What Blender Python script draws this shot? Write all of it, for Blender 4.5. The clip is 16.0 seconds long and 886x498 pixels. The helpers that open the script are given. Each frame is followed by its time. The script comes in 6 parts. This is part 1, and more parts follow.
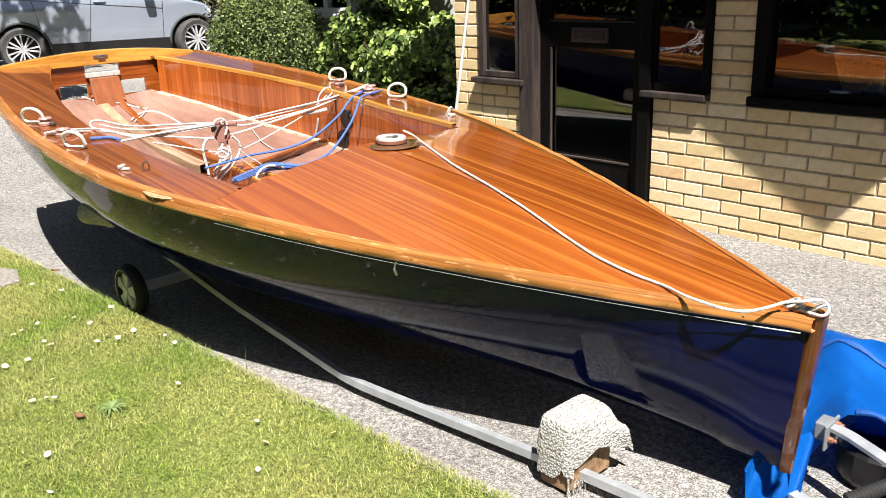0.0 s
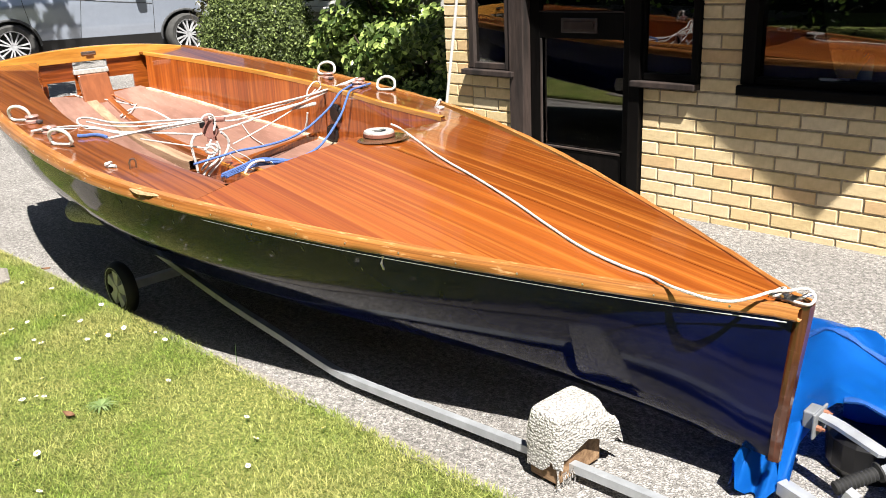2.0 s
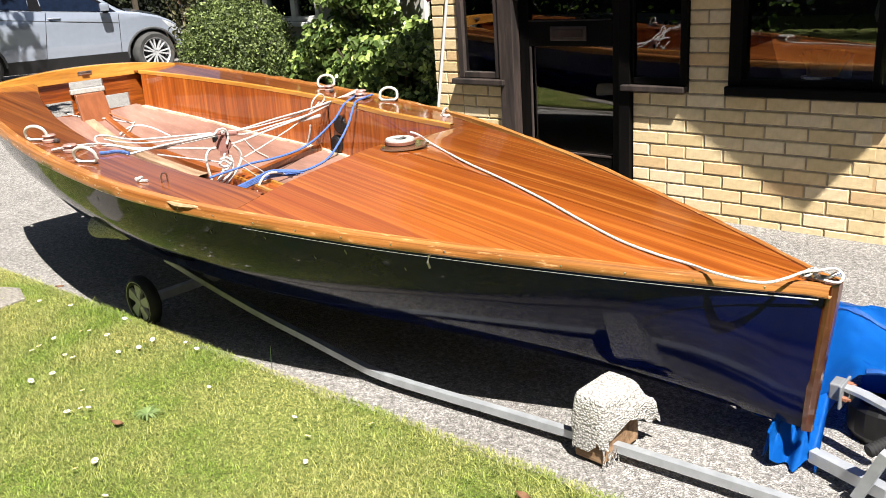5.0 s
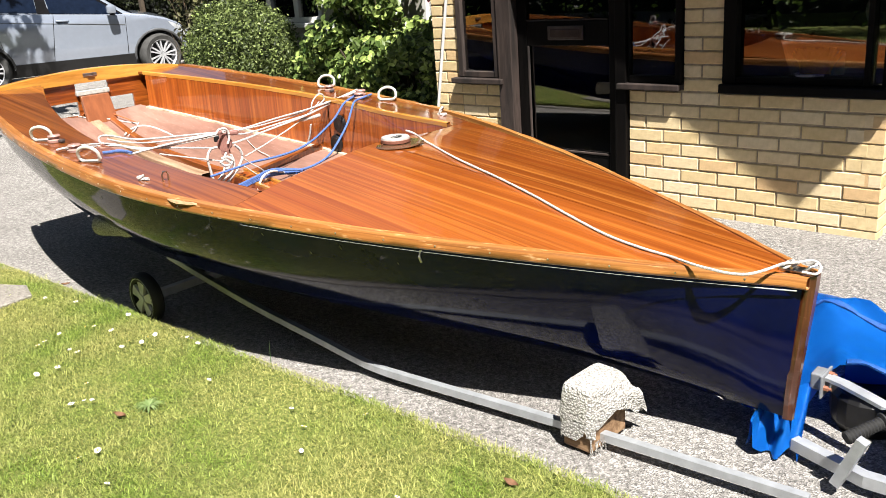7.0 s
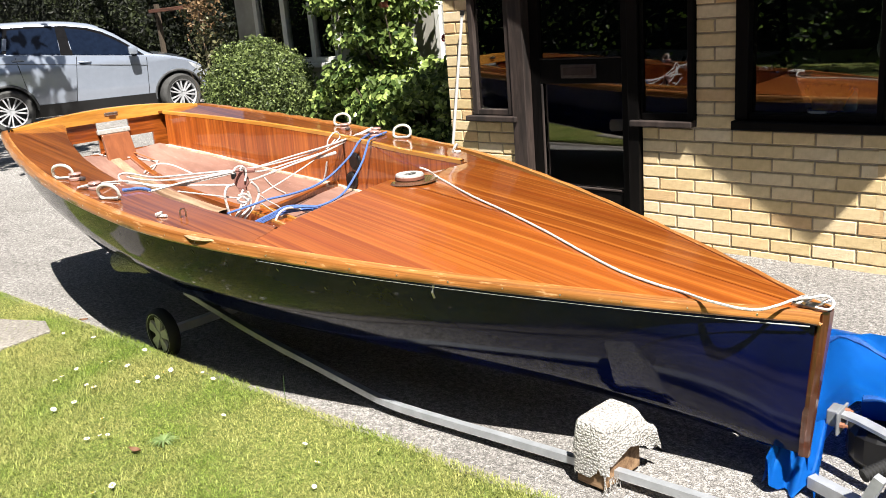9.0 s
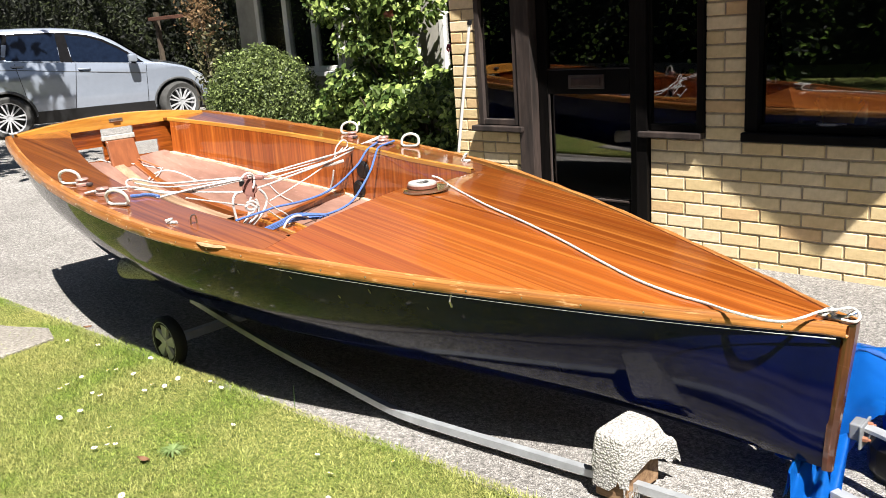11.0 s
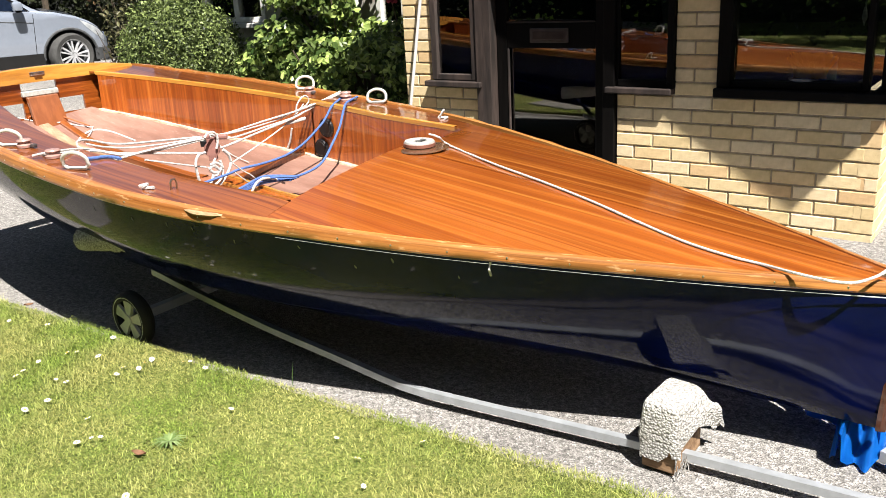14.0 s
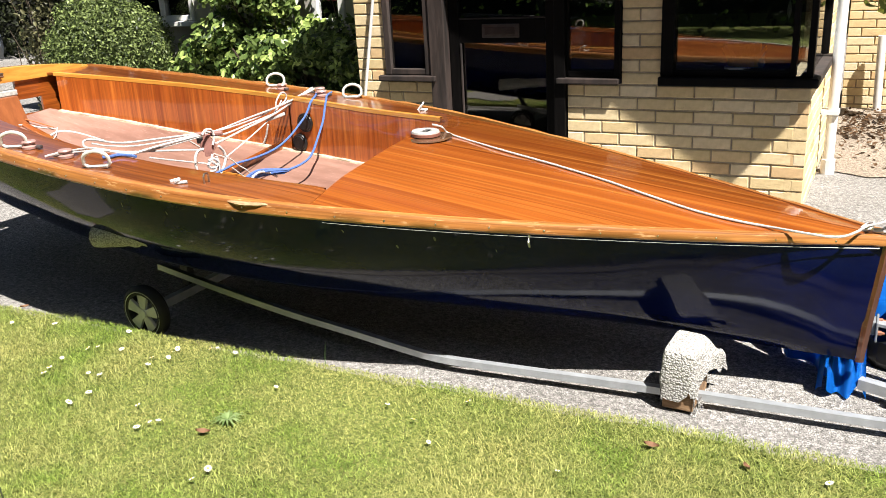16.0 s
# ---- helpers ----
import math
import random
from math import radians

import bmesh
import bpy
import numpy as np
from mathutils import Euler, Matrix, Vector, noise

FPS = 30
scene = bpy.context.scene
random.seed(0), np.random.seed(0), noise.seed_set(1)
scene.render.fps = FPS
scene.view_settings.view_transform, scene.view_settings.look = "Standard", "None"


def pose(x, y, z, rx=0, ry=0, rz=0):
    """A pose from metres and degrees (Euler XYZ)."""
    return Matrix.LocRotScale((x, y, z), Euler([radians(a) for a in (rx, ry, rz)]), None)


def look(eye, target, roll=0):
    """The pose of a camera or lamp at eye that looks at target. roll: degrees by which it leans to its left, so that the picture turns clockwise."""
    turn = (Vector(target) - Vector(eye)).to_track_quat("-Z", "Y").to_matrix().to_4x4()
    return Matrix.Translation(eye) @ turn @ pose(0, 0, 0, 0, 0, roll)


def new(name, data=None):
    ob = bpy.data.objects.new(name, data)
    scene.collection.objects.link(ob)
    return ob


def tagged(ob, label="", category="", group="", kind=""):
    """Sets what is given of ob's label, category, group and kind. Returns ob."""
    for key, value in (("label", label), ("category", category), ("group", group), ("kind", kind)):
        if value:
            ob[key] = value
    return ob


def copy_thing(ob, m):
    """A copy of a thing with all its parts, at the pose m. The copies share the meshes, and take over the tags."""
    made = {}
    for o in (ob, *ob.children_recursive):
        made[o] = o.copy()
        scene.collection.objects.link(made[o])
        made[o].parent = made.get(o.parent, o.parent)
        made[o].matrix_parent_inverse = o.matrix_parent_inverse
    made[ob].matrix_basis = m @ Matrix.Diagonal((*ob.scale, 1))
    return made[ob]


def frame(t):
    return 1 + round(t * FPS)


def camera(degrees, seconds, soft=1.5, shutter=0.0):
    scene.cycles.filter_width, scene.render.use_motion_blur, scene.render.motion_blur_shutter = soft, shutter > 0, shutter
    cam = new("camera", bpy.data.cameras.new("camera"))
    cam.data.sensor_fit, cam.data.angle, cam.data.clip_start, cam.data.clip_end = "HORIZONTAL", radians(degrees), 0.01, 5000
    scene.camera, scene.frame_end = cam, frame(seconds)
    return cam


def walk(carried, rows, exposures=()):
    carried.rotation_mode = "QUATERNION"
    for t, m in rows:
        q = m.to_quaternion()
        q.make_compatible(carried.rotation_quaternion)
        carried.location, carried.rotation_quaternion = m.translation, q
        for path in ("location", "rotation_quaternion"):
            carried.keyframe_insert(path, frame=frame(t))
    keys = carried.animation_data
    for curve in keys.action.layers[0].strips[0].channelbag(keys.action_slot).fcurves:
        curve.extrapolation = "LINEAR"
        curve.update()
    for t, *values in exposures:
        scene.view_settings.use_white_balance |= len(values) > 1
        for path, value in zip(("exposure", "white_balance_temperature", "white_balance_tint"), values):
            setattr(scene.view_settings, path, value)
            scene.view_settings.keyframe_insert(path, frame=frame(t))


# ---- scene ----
cam = camera(55.7, 16.0, soft=0.9)
PATH = [
    (0, (0.019, 0.341, 1.436), (-1.347, 1.658, 0.806), -2.2),
    (0.5, (0.022, 0.351, 1.434), (-1.34, 1.67, 0.799), -2.2),
    (1, (0.037, 0.368, 1.432), (-1.321, 1.689, 0.792), -2.3),
    (1.5, (0.053, 0.38, 1.437), (-1.307, 1.699, 0.793), -2.5),
    (2, (0.034, 0.366, 1.437), (-1.323, 1.684, 0.789), -2.9),
    (2.5, (-0.04, 0.296, 1.447), (-1.386, 1.623, 0.794), -3.4),
    (3, (-0.118, 0.208, 1.455), (-1.457, 1.545, 0.807), -4.0),
    (3.5, (-0.145, 0.157, 1.457), (-1.472, 1.508, 0.811), -4.4),
    (4, (-0.147, 0.119, 1.465), (-1.463, 1.485, 0.831), -4.3),
    (4.5, (-0.12, 0.109, 1.46), (-1.416, 1.497, 0.832), -4.2),
    (5, (-0.052, 0.097, 1.456), (-1.346, 1.487, 0.828), -4.1),
    (5.2, (-0.024, 0.095, 1.468), (-1.317, 1.482, 0.832), -4.0),
    (7.5, (0.037, 0.077, 1.458), (-1.278, 1.45, 0.835), -4.7),
    (8, (0.038, 0.076, 1.463), (-1.286, 1.445, 0.853), -4.8),
    (8.5, (0.047, 0.073, 1.463), (-1.29, 1.453, 0.907), -4.8),
    (9, (0.058, 0.071, 1.462), (-1.291, 1.445, 0.921), -4.8),
    (9.5, (0.026, 0.051, 1.467), (-1.32, 1.431, 0.934), -4.8),
    (9.7, (0.016, 0.055, 1.47), (-1.339, 1.426, 0.935), -4.9),
    (11.8, (-0.078, -0.011, 1.444), (-1.403, 1.396, 0.933), -3.7),
    (12, (-0.108, -0.039, 1.445), (-1.426, 1.375, 0.931), -3.7),
    (12.5, (-0.221, -0.133, 1.455), (-1.499, 1.314, 0.932), -3.5),
    (13, (-0.274, -0.131, 1.454), (-1.511, 1.341, 0.903), -3.3),
    (13.5, (-0.363, -0.091, 1.431), (-1.534, 1.416, 0.831), -3.0),
    (14, (-0.481, -0.081, 1.444), (-1.61, 1.445, 0.816), -3.2),
    (14.5, (-0.543, -0.161, 1.479), (-1.669, 1.367, 0.85), -4.1),
    (15, (-0.621, -0.3, 1.475), (-1.709, 1.253, 0.839), -4.7),
    (15.5, (-0.735, -0.489, 1.478), (-1.759, 1.1, 0.825), -4.7),
    (16, (-0.748, -0.565, 1.502), (-1.651, 1.095, 0.848), -3.3),
]
walk(cam, [(t, look(eye, target, roll)) for t, eye, target, roll in PATH])

# ---- light ----
SUN = Vector((0.50, -0.31, 1.0)).normalized()
world = bpy.data.worlds.new("sky")
scene.world = world
world.use_nodes = True
sky = world.node_tree.nodes.new("ShaderNodeTexSky")
sky.sky_type = "NISHITA"
sky.sun_disc = False
sky.sun_elevation = math.asin(SUN.z)
sky.sun_rotation = math.atan2(SUN.x, SUN.y)
background = world.node_tree.nodes["Background"]
background.inputs["Strength"].default_value = 0.030
world.node_tree.links.new(sky.outputs["Color"], background.inputs["Color"])
sun = new("sun", bpy.data.lights.new("sun", "SUN"))
sun.data.energy = 5.0
sun.data.angle = radians(0.5)
sun.data.color = (1.0, 0.955, 0.90)
sun.matrix_world = look(SUN * 30, (0, 0, 0))
scene.view_settings.exposure = 1.46


# ---- helpers for building ----
def linked(name, mesh, material, parent=None, label=""):
    ob = new(name, mesh)
    if material is not None and not mesh.materials:
        mesh.materials.append(material)
    ob.parent = parent
    return tagged(ob, label) if label else ob


def part(name, bm, material, parent=None, label="", smooth=False):
    """A bmesh as one mesh object under a thing or a part."""
    bmesh.ops.recalc_face_normals(bm, faces=bm.faces)
    mesh = bpy.data.meshes.new(name)
    bm.to_mesh(mesh)
    bm.free()
    if smooth:
        mesh.polygons.foreach_set("use_smooth", [True] * len(mesh.polygons))
        mesh.set_sharp_from_angle(angle=radians(40))
    return linked(name, mesh, material, parent, label)


def thing(name, label, category, m=None, group=""):
    ob = new(name)
    ob.empty_display_size = 0.1
    if m is not None:
        ob.matrix_world = m
    return tagged(ob, label, category, group)


def add_box(bm, x0, x1, y0, y1, z0, z1, bevel=0.0):
    made = bmesh.ops.create_cube(bm, size=1)["verts"]
    for v in made:
        v.co = Vector((x0 + (x1 - x0) * (v.co.x + 0.5), y0 + (y1 - y0) * (v.co.y + 0.5), z0 + (z1 - z0) * (v.co.z + 0.5)))
    if bevel:
        edges = {e for v in made for e in v.link_edges}
        bmesh.ops.bevel(bm, geom=list(edges), offset=bevel, segments=2, profile=0.5, affect="EDGES")
    return made


def box(*a, bevel=0.0):
    bm = bmesh.new()
    add_box(bm, *a, bevel=bevel)
    return bm


def grid(rows, closed=False, bm=None):
    """A sheet through rows of points; closed joins the last column to the first."""
    bm = bm or bmesh.new()
    vs = [[bm.verts.new(p) for p in row] for row in rows]
    n = len(rows[0])
    for a, b in zip(vs, vs[1:]):
        for i in range(n if closed else n - 1):
            j = (i + 1) % n
            try:
                bm.faces.new((a[i], a[j], b[j], b[i]))
            except ValueError:
                pass
    return bm


def sweep(points, radius, sides=8, bm=None, flat=1.0, cap=True):
    """A round or flattened bar along points; radius a number or one for each point."""
    pts = [Vector(p) for p in points]
    rows = []
    up = Vector((0, 0, 1))
    for i, p in enumerate(pts):
        d = (pts[min(i + 1, len(pts) - 1)] - pts[max(i - 1, 0)]).normalized()
        s = d.cross(up)
        s = s.normalized() if s.length > 1e-3 else Vector((1, 0, 0))
        u = s.cross(d)
        r = radius[i] if isinstance(radius, (list, tuple)) else radius
        rows.append([p + s * r * math.cos(2 * math.pi * k / sides + math.pi / sides) + u * r * flat * math.sin(2 * math.pi * k / sides + math.pi / sides) for k in range(sides)])
    bm = grid(rows, closed=True, bm=bm)
    if cap:
        bm.verts.ensure_lookup_table()
        n = len(bm.verts)
        m = len(rows) * sides
        first = [bm.verts[n - m + k] for k in range(sides)]
        last = [bm.verts[n - sides + k] for k in range(sides)]
        bm.faces.new(first)
        bm.faces.new(last[::-1])
    return bm


def smooth_line(points, steps=8):
    """Points along a smooth curve through the given ones."""
    p = [Vector(q) for q in points]
    p = [p[0] * 2 - p[1]] + p + [p[-1] * 2 - p[-2]]
    out = []
    for i in range(1, len(p) - 2):
        for k in range(steps):
            t = k / steps
            out.append(0.5 * (2 * p[i] + (p[i + 1] - p[i - 1]) * t + (2 * p[i - 1] - 5 * p[i] + 4 * p[i + 1] - p[i + 2]) * t * t + (3 * p[i] - p[i - 1] - 3 * p[i + 1] + p[i + 2]) * t ** 3))
    return out + [p[-2]]


def revolve(profile, sides=24, bm=None, axis="z"):
    """A turned shape from (radius, height) pairs."""
    rows = []
    for r, h in profile:
        ring = []
        for k in range(sides):
            a = 2 * math.pi * k / sides
            c, s = r * math.cos(a), r * math.sin(a)
            ring.append((c, s, h) if axis == "z" else (c, h, s) if axis == "y" else (h, c, s))
        rows.append(ring)
    bm = grid(rows, closed=True, bm=bm)
    bmesh.ops.remove_doubles(bm, verts=bm.verts, dist=1e-5)
    return bm


def interp(x, table):
    return float(np.interp(x, [a for a, _ in table], [b for _, b in table]))


# ---- materials ----
def material(name, rough=0.5, metal=0.0, coat=0.0, spec=0.5):
    m = bpy.data.materials.new(name)
    m.use_nodes = True
    b = m.node_tree.nodes["Principled BSDF"]
    b.inputs["Roughness"].default_value = rough
    b.inputs["Metallic"].default_value = metal
    b.inputs["Coat Weight"].default_value = coat
    b.inputs["Coat Roughness"].default_value = 0.06
    b.inputs["Specular IOR Level"].default_value = spec
    return m, m.node_tree, b


def node(nt, kind, **values):
    n = nt.nodes.new(kind)
    for k, v in values.items():
        n.inputs[k.replace("_", " ")].default_value = v
    return n


def coords(nt, scale=(1, 1, 1), out="Object"):
    tc = nt.nodes.new("ShaderNodeTexCoord")
    mp = nt.nodes.new("ShaderNodeMapping")
    mp.inputs["Scale"].default_value = scale
    nt.links.new(tc.outputs[out], mp.inputs["Vector"])
    return mp.outputs["Vector"]


def ramp(nt, fac, stops):
    r = nt.nodes.new("ShaderNodeValToRGB")
    e = r.color_ramp.elements
    while len(e) < len(stops):
        e.new(0.5)
    for el, (pos, col) in zip(e, stops):
        el.position = pos
        el.color = (*col, 1)
    nt.links.new(fac, r.inputs["Fac"])
    return r.outputs["Color"]


def noise_tex(nt, vec, scale, detail=4.0, rough=0.55):
    n = node(nt, "ShaderNodeTexNoise", Scale=scale, Detail=detail, Roughness=rough)
    nt.links.new(vec, n.inputs["Vector"])
    return n.outputs["Fac"]


def mixed(nt, a, b, fac, blend="MIX"):
    m = nt.nodes.new("ShaderNodeMix")
    m.data_type = "RGBA"
    m.blend_type = blend
    for key, v in (("Factor", fac), ("A", a), ("B", b)):
        sock = [s for s in m.inputs if s.name == key and (s.type == "RGBA" or key == "Factor" and s.type == "VALUE")][0]
        if isinstance(v, (int, float)):
            sock.default_value = v
        elif isinstance(v, tuple):
            sock.default_value = (*v, 1)
        else:
            nt.links.new(v, sock)
    return [s for s in m.outputs if s.type == "RGBA"][0]


def bumped(nt, b, height, strength=0.3, distance=0.01):
    n = node(nt, "ShaderNodeBump", Strength=strength, Distance=distance)
    nt.links.new(height, n.inputs["Height"])
    nt.links.new(n.outputs["Normal"], b.inputs["Normal"])


def plain(name, color, rough=0.5, metal=0.0, coat=0.0, vary=0.25, scale=14.0, bump=0.15, spec=0.5):
    """A paint, metal or cloth with faint mottling and fine relief."""
    m, nt, b = material(name, rough, metal, coat, spec)
    v = coords(nt)
    f = noise_tex(nt, v, scale, 5)
    fine = noise_tex(nt, v, scale * 14, 3)
    c = ramp(nt, f, [(0.3, tuple(x * (1 - vary) for x in color)), (0.7, tuple(min(1, x * (1 + vary)) for x in color))])
    nt.links.new(c, b.inputs["Base Color"])
    bumped(nt, b, fine, bump, 0.002)
    return m


def wood(name, dark, light, stretch, coat=1.0, rough=0.35, contrast=1.0, wear=0.0, streak=0.0, out="Object"):
    """Varnished striped timber; stretch is large across the grain and small along it."""
    m, nt, b = material(name, rough, 0, coat)
    b.inputs["Coat IOR"].default_value = 1.75
    v = coords(nt, stretch, out)
    wide = noise_tex(nt, v, 0.55, 2, 0.5)
    band = noise_tex(nt, v, 2.0, 2, 0.5)
    fine = noise_tex(nt, coords(nt, tuple(s * 6 for s in stretch), out), 1.0, 4, 0.6)
    soft = noise_tex(nt, coords(nt), 1.7, 2)
    mid = tuple((a + c) / 2 for a, c in zip(dark, light))
    c1 = ramp(nt, wide, [(0.34, dark), (0.5, mid), (0.66, light)])
    cb = ramp(nt, band, [(0.40, (0.62, 0.56, 0.50)), (0.56, (1.08, 1.08, 1.08))])
    c2 = ramp(nt, fine, [(0.32, (0.62, 0.57, 0.52)), (0.6, (1.08, 1.08, 1.08))])
    c3 = ramp(nt, soft, [(0.3, (0.82, 0.78, 0.74)), (0.7, (1.12, 1.12, 1.12))])
    c = mixed(nt, c1, cb, 0.9 * contrast, "MULTIPLY")
    c = mixed(nt, mixed(nt, c, c2, 0.6 * contrast, "MULTIPLY"), c3, 0.8, "MULTIPLY")
    if streak:
        ribbon = noise_tex(nt, coords(nt, tuple(q * 0.62 for q in stretch)), 1.9, 3, 0.6)
        pale = ramp(nt, ribbon, [(0.46, (0.86, 0.80, 0.78)), (0.56, (1.0, 1.0, 1.0)), (0.66, (1.30, 1.62, 2.0))])
        c = mixed(nt, c, pale, streak, "MULTIPLY")
    if wear:
        spots = ramp(nt, noise_tex(nt, coords(nt, (0.5, 3, 3), out), 26, 6, 0.7), [(0.58, (0, 0, 0)), (0.66, (wear, wear, wear))])
        c = mixed(nt, c, tuple(min(0.7, x * 1.5 + 0.12) for x in light), spots)
    nt.links.new(c, b.inputs["Base Color"])
    bumped(nt, b, fine, 0.06, 0.002)
    return m


DECK = wood("varnished_sapele_deck", (0.252, 0.060, 0.0078), (0.35, 0.101, 0.0138), (0.20, 46, 0.5), contrast=0.5, streak=1.0)
SIDE_DECK = wood("varnished_side_deck", (0.165, 0.042, 0.0085), (0.30, 0.090, 0.016), (0.3, 46, 1.0), streak=0.4)
PANEL = wood("varnished_ply_panel", (0.30, 0.066, 0.0095), (0.45, 0.122, 0.017), (34, 34, 0.4), contrast=0.7, streak=0.55)
RUB = wood("worn_gunwale_timber", (0.26, 0.092, 0.019), (0.49, 0.215, 0.056), (1.0, 60, 1), coat=0.5, rough=0.45, wear=0.5, contrast=0.8, out="UV")
PALE = wood("pale_yellow_timber", (0.50, 0.215, 0.032), (0.62, 0.31, 0.058), (2, 4, 30), coat=0.8, contrast=0.4)
STEM = wood("dark_stem_timber", (0.066, 0.0165, 0.005), (0.13, 0.036, 0.011), (30, 30, 2), coat=0.7, wear=0.15)
FLOOR_WOOD = wood("faded_pink_floor_ply", (0.188, 0.096, 0.071), (0.243, 0.138, 0.104), (2, 9, 9), coat=0.1, rough=0.6, contrast=0.4, wear=0.25)
PLAIN_WOOD = wood("raw_timber", (0.2108, 0.124, 0.062), (0.3224, 0.2108, 0.1178), (3, 30, 30), coat=0.0, rough=0.8)
ROPE_WHITE = plain("white_rope", (0.52, 0.505, 0.48), 0.8, scale=120, bump=0.8)
ROPE_BLUE = plain("blue_rope", (0.066, 0.132, 0.363), 0.8, scale=120, bump=0.8)
STEEL = plain("stainless_steel", (0.62, 0.61, 0.58), 0.28, 1.0, scale=30)
GALV = plain("galvanised_steel", (0.4464, 0.468, 0.4896), 0.45, 0.55, vary=0.15, scale=18)
BLACK_PLASTIC = plain("black_plastic", (0.0084, 0.0084, 0.009), 0.35)
RUBBER = plain("tyre_rubber", (0.012, 0.012, 0.012), 0.75, bump=0.5)
WHITE_PLASTIC = plain("white_plastic", (0.51, 0.51, 0.465), 0.5)


def carpet_mat():
    m, nt, b = material("grey_looped_carpet", 0.95, spec=0.1)
    v = coords(nt)
    vor = node(nt, "ShaderNodeTexVoronoi", Scale=140.0)
    nt.links.new(v, vor.inputs["Vector"])
    c = ramp(nt, vor.outputs["Distance"], [(0.15, (0.60, 0.59, 0.565)), (0.8, (0.25, 0.24, 0.225))])
    c = mixed(nt, c, ramp(nt, noise_tex(nt, v, 9, 4), [(0.3, (0.86, 0.84, 0.80)), (0.7, (1.05, 1.05, 1.05))]), 0.8, "MULTIPLY")
    nt.links.new(c, b.inputs["Base Color"])
    inv = nt.nodes.new("ShaderNodeInvert")
    nt.links.new(vor.outputs["Distance"], inv.inputs["Color"])
    bumped(nt, b, inv.outputs["Color"], 0.9, 0.006)
    return m


CARPET = carpet_mat()


def hull_paint():
    m, nt, b = material("dark_navy_hull_paint", 0.12, 0, 0.0, 0.2)
    v = coords(nt)
    f = noise_tex(nt, v, 3.0, 6, 0.65)
    c = ramp(nt, f, [(0.3, (0.0011, 0.0024, 0.024)), (0.7, (0.0022, 0.0058, 0.055))])
    dull = ramp(nt, noise_tex(nt, coords(nt, (1, 1, 6)), 2.5, 6, 0.7), [(0.5, (0, 0, 0)), (0.85, (0.3, 0.3, 0.3))])
    c = mixed(nt, c, (0.006, 0.0056, 0.005), dull)
    nt.links.new(c, b.inputs["Base Color"])
    r = ramp(nt, noise_tex(nt, coords(nt, (1, 1, 3)), 4.0, 6, 0.7), [(0.3, (0.04,) * 3), (0.75, (0.13,) * 3)])
    nt.links.new(r, b.inputs["Roughness"])
    bumped(nt, b, noise_tex(nt, v, 4, 2), 0.08, 0.01)
    return m


HULL = hull_paint()


def ground_mat(name, stops, scale, bump, rough=0.9, stones=70.0):
    m, nt, b = material(name, rough, spec=0.25)
    v = coords(nt)
    big = noise_tex(nt, v, 1.1, 5, 0.6)
    vor = node(nt, "ShaderNodeTexVoronoi", Scale=stones)
    nt.links.new(v, vor.inputs["Vector"])
    grey = node(nt, "ShaderNodeSeparateColor")
    nt.links.new(vor.outputs["Color"], grey.inputs["Color"])
    c = ramp(nt, grey.outputs["Red"], stops)
    c = mixed(nt, c, ramp(nt, big, [(0.3, (0.7, 0.68, 0.66)), (0.7, (1.15, 1.14, 1.12))]), 0.8, "MULTIPLY")
    clots = noise_tex(nt, v, scale, 3, 0.6)
    c = mixed(nt, c, ramp(nt, clots, [(0.36, (0.60, 0.60, 0.60)), (0.50, (1.0, 1.0, 1.0)), (0.64, (1.34, 1.34, 1.34))]), 0.8, "MULTIPLY")
    nt.links.new(c, b.inputs["Base Color"])
    bumped(nt, b, vor.outputs["Distance"], bump, 0.006)
    return m


TARMAC = ground_mat("gravelly_tarmac", [(0.0, (0.12, 0.116, 0.110)), (0.35, (0.20, 0.193, 0.183)), (0.75, (0.29, 0.279, 0.264)), (1.0, (0.42, 0.404, 0.384))], 42, 0.8, stones=210)
SOIL = ground_mat("grass_soil", [(0.0, (0.065, 0.085, 0.017)), (0.6, (0.12, 0.14, 0.032)), (1.0, (0.20, 0.20, 0.065))], 60, 0.5, stones=120)
CONCRETE = ground_mat("pale_concrete", [(0.0, (0.186, 0.1736, 0.155)), (1.0, (0.2852, 0.2666, 0.2356))], 60, 0.4, stones=160)
MORTAR = plain("grey_brown_mortar", (0.33, 0.265, 0.18), 0.95, scale=30, bump=0.8)


def brick_mat():
    m, nt, b = material("buff_brick", 0.85, spec=0.25)
    info = nt.nodes.new("ShaderNodeObjectInfo")
    c0 = ramp(nt, info.outputs["Random"], [(0.0, (0.63, 0.485, 0.26)), (0.35, (0.69, 0.55, 0.32)), (0.7, (0.73, 0.61, 0.41)), (0.88, (0.68, 0.51, 0.28)), (1.0, (0.60, 0.40, 0.21))])
    v = coords(nt)
    c = mixed(nt, c0, ramp(nt, noise_tex(nt, v, 24, 5, 0.65), [(0.3, (0.8, 0.78, 0.74)), (0.7, (1.1, 1.1, 1.1))]), 0.8, "MULTIPLY")
    spots = ramp(nt, noise_tex(nt, v, 95, 3), [(0.66, (1, 1, 1)), (0.72, (0.5, 0.4, 0.3))])
    c = mixed(nt, c, spots, 0.5, "MULTIPLY")
    nt.links.new(c, b.inputs["Base Color"])
    bumped(nt, b, noise_tex(nt, v, 70, 6, 0.7), 0.5, 0.004)
    return m


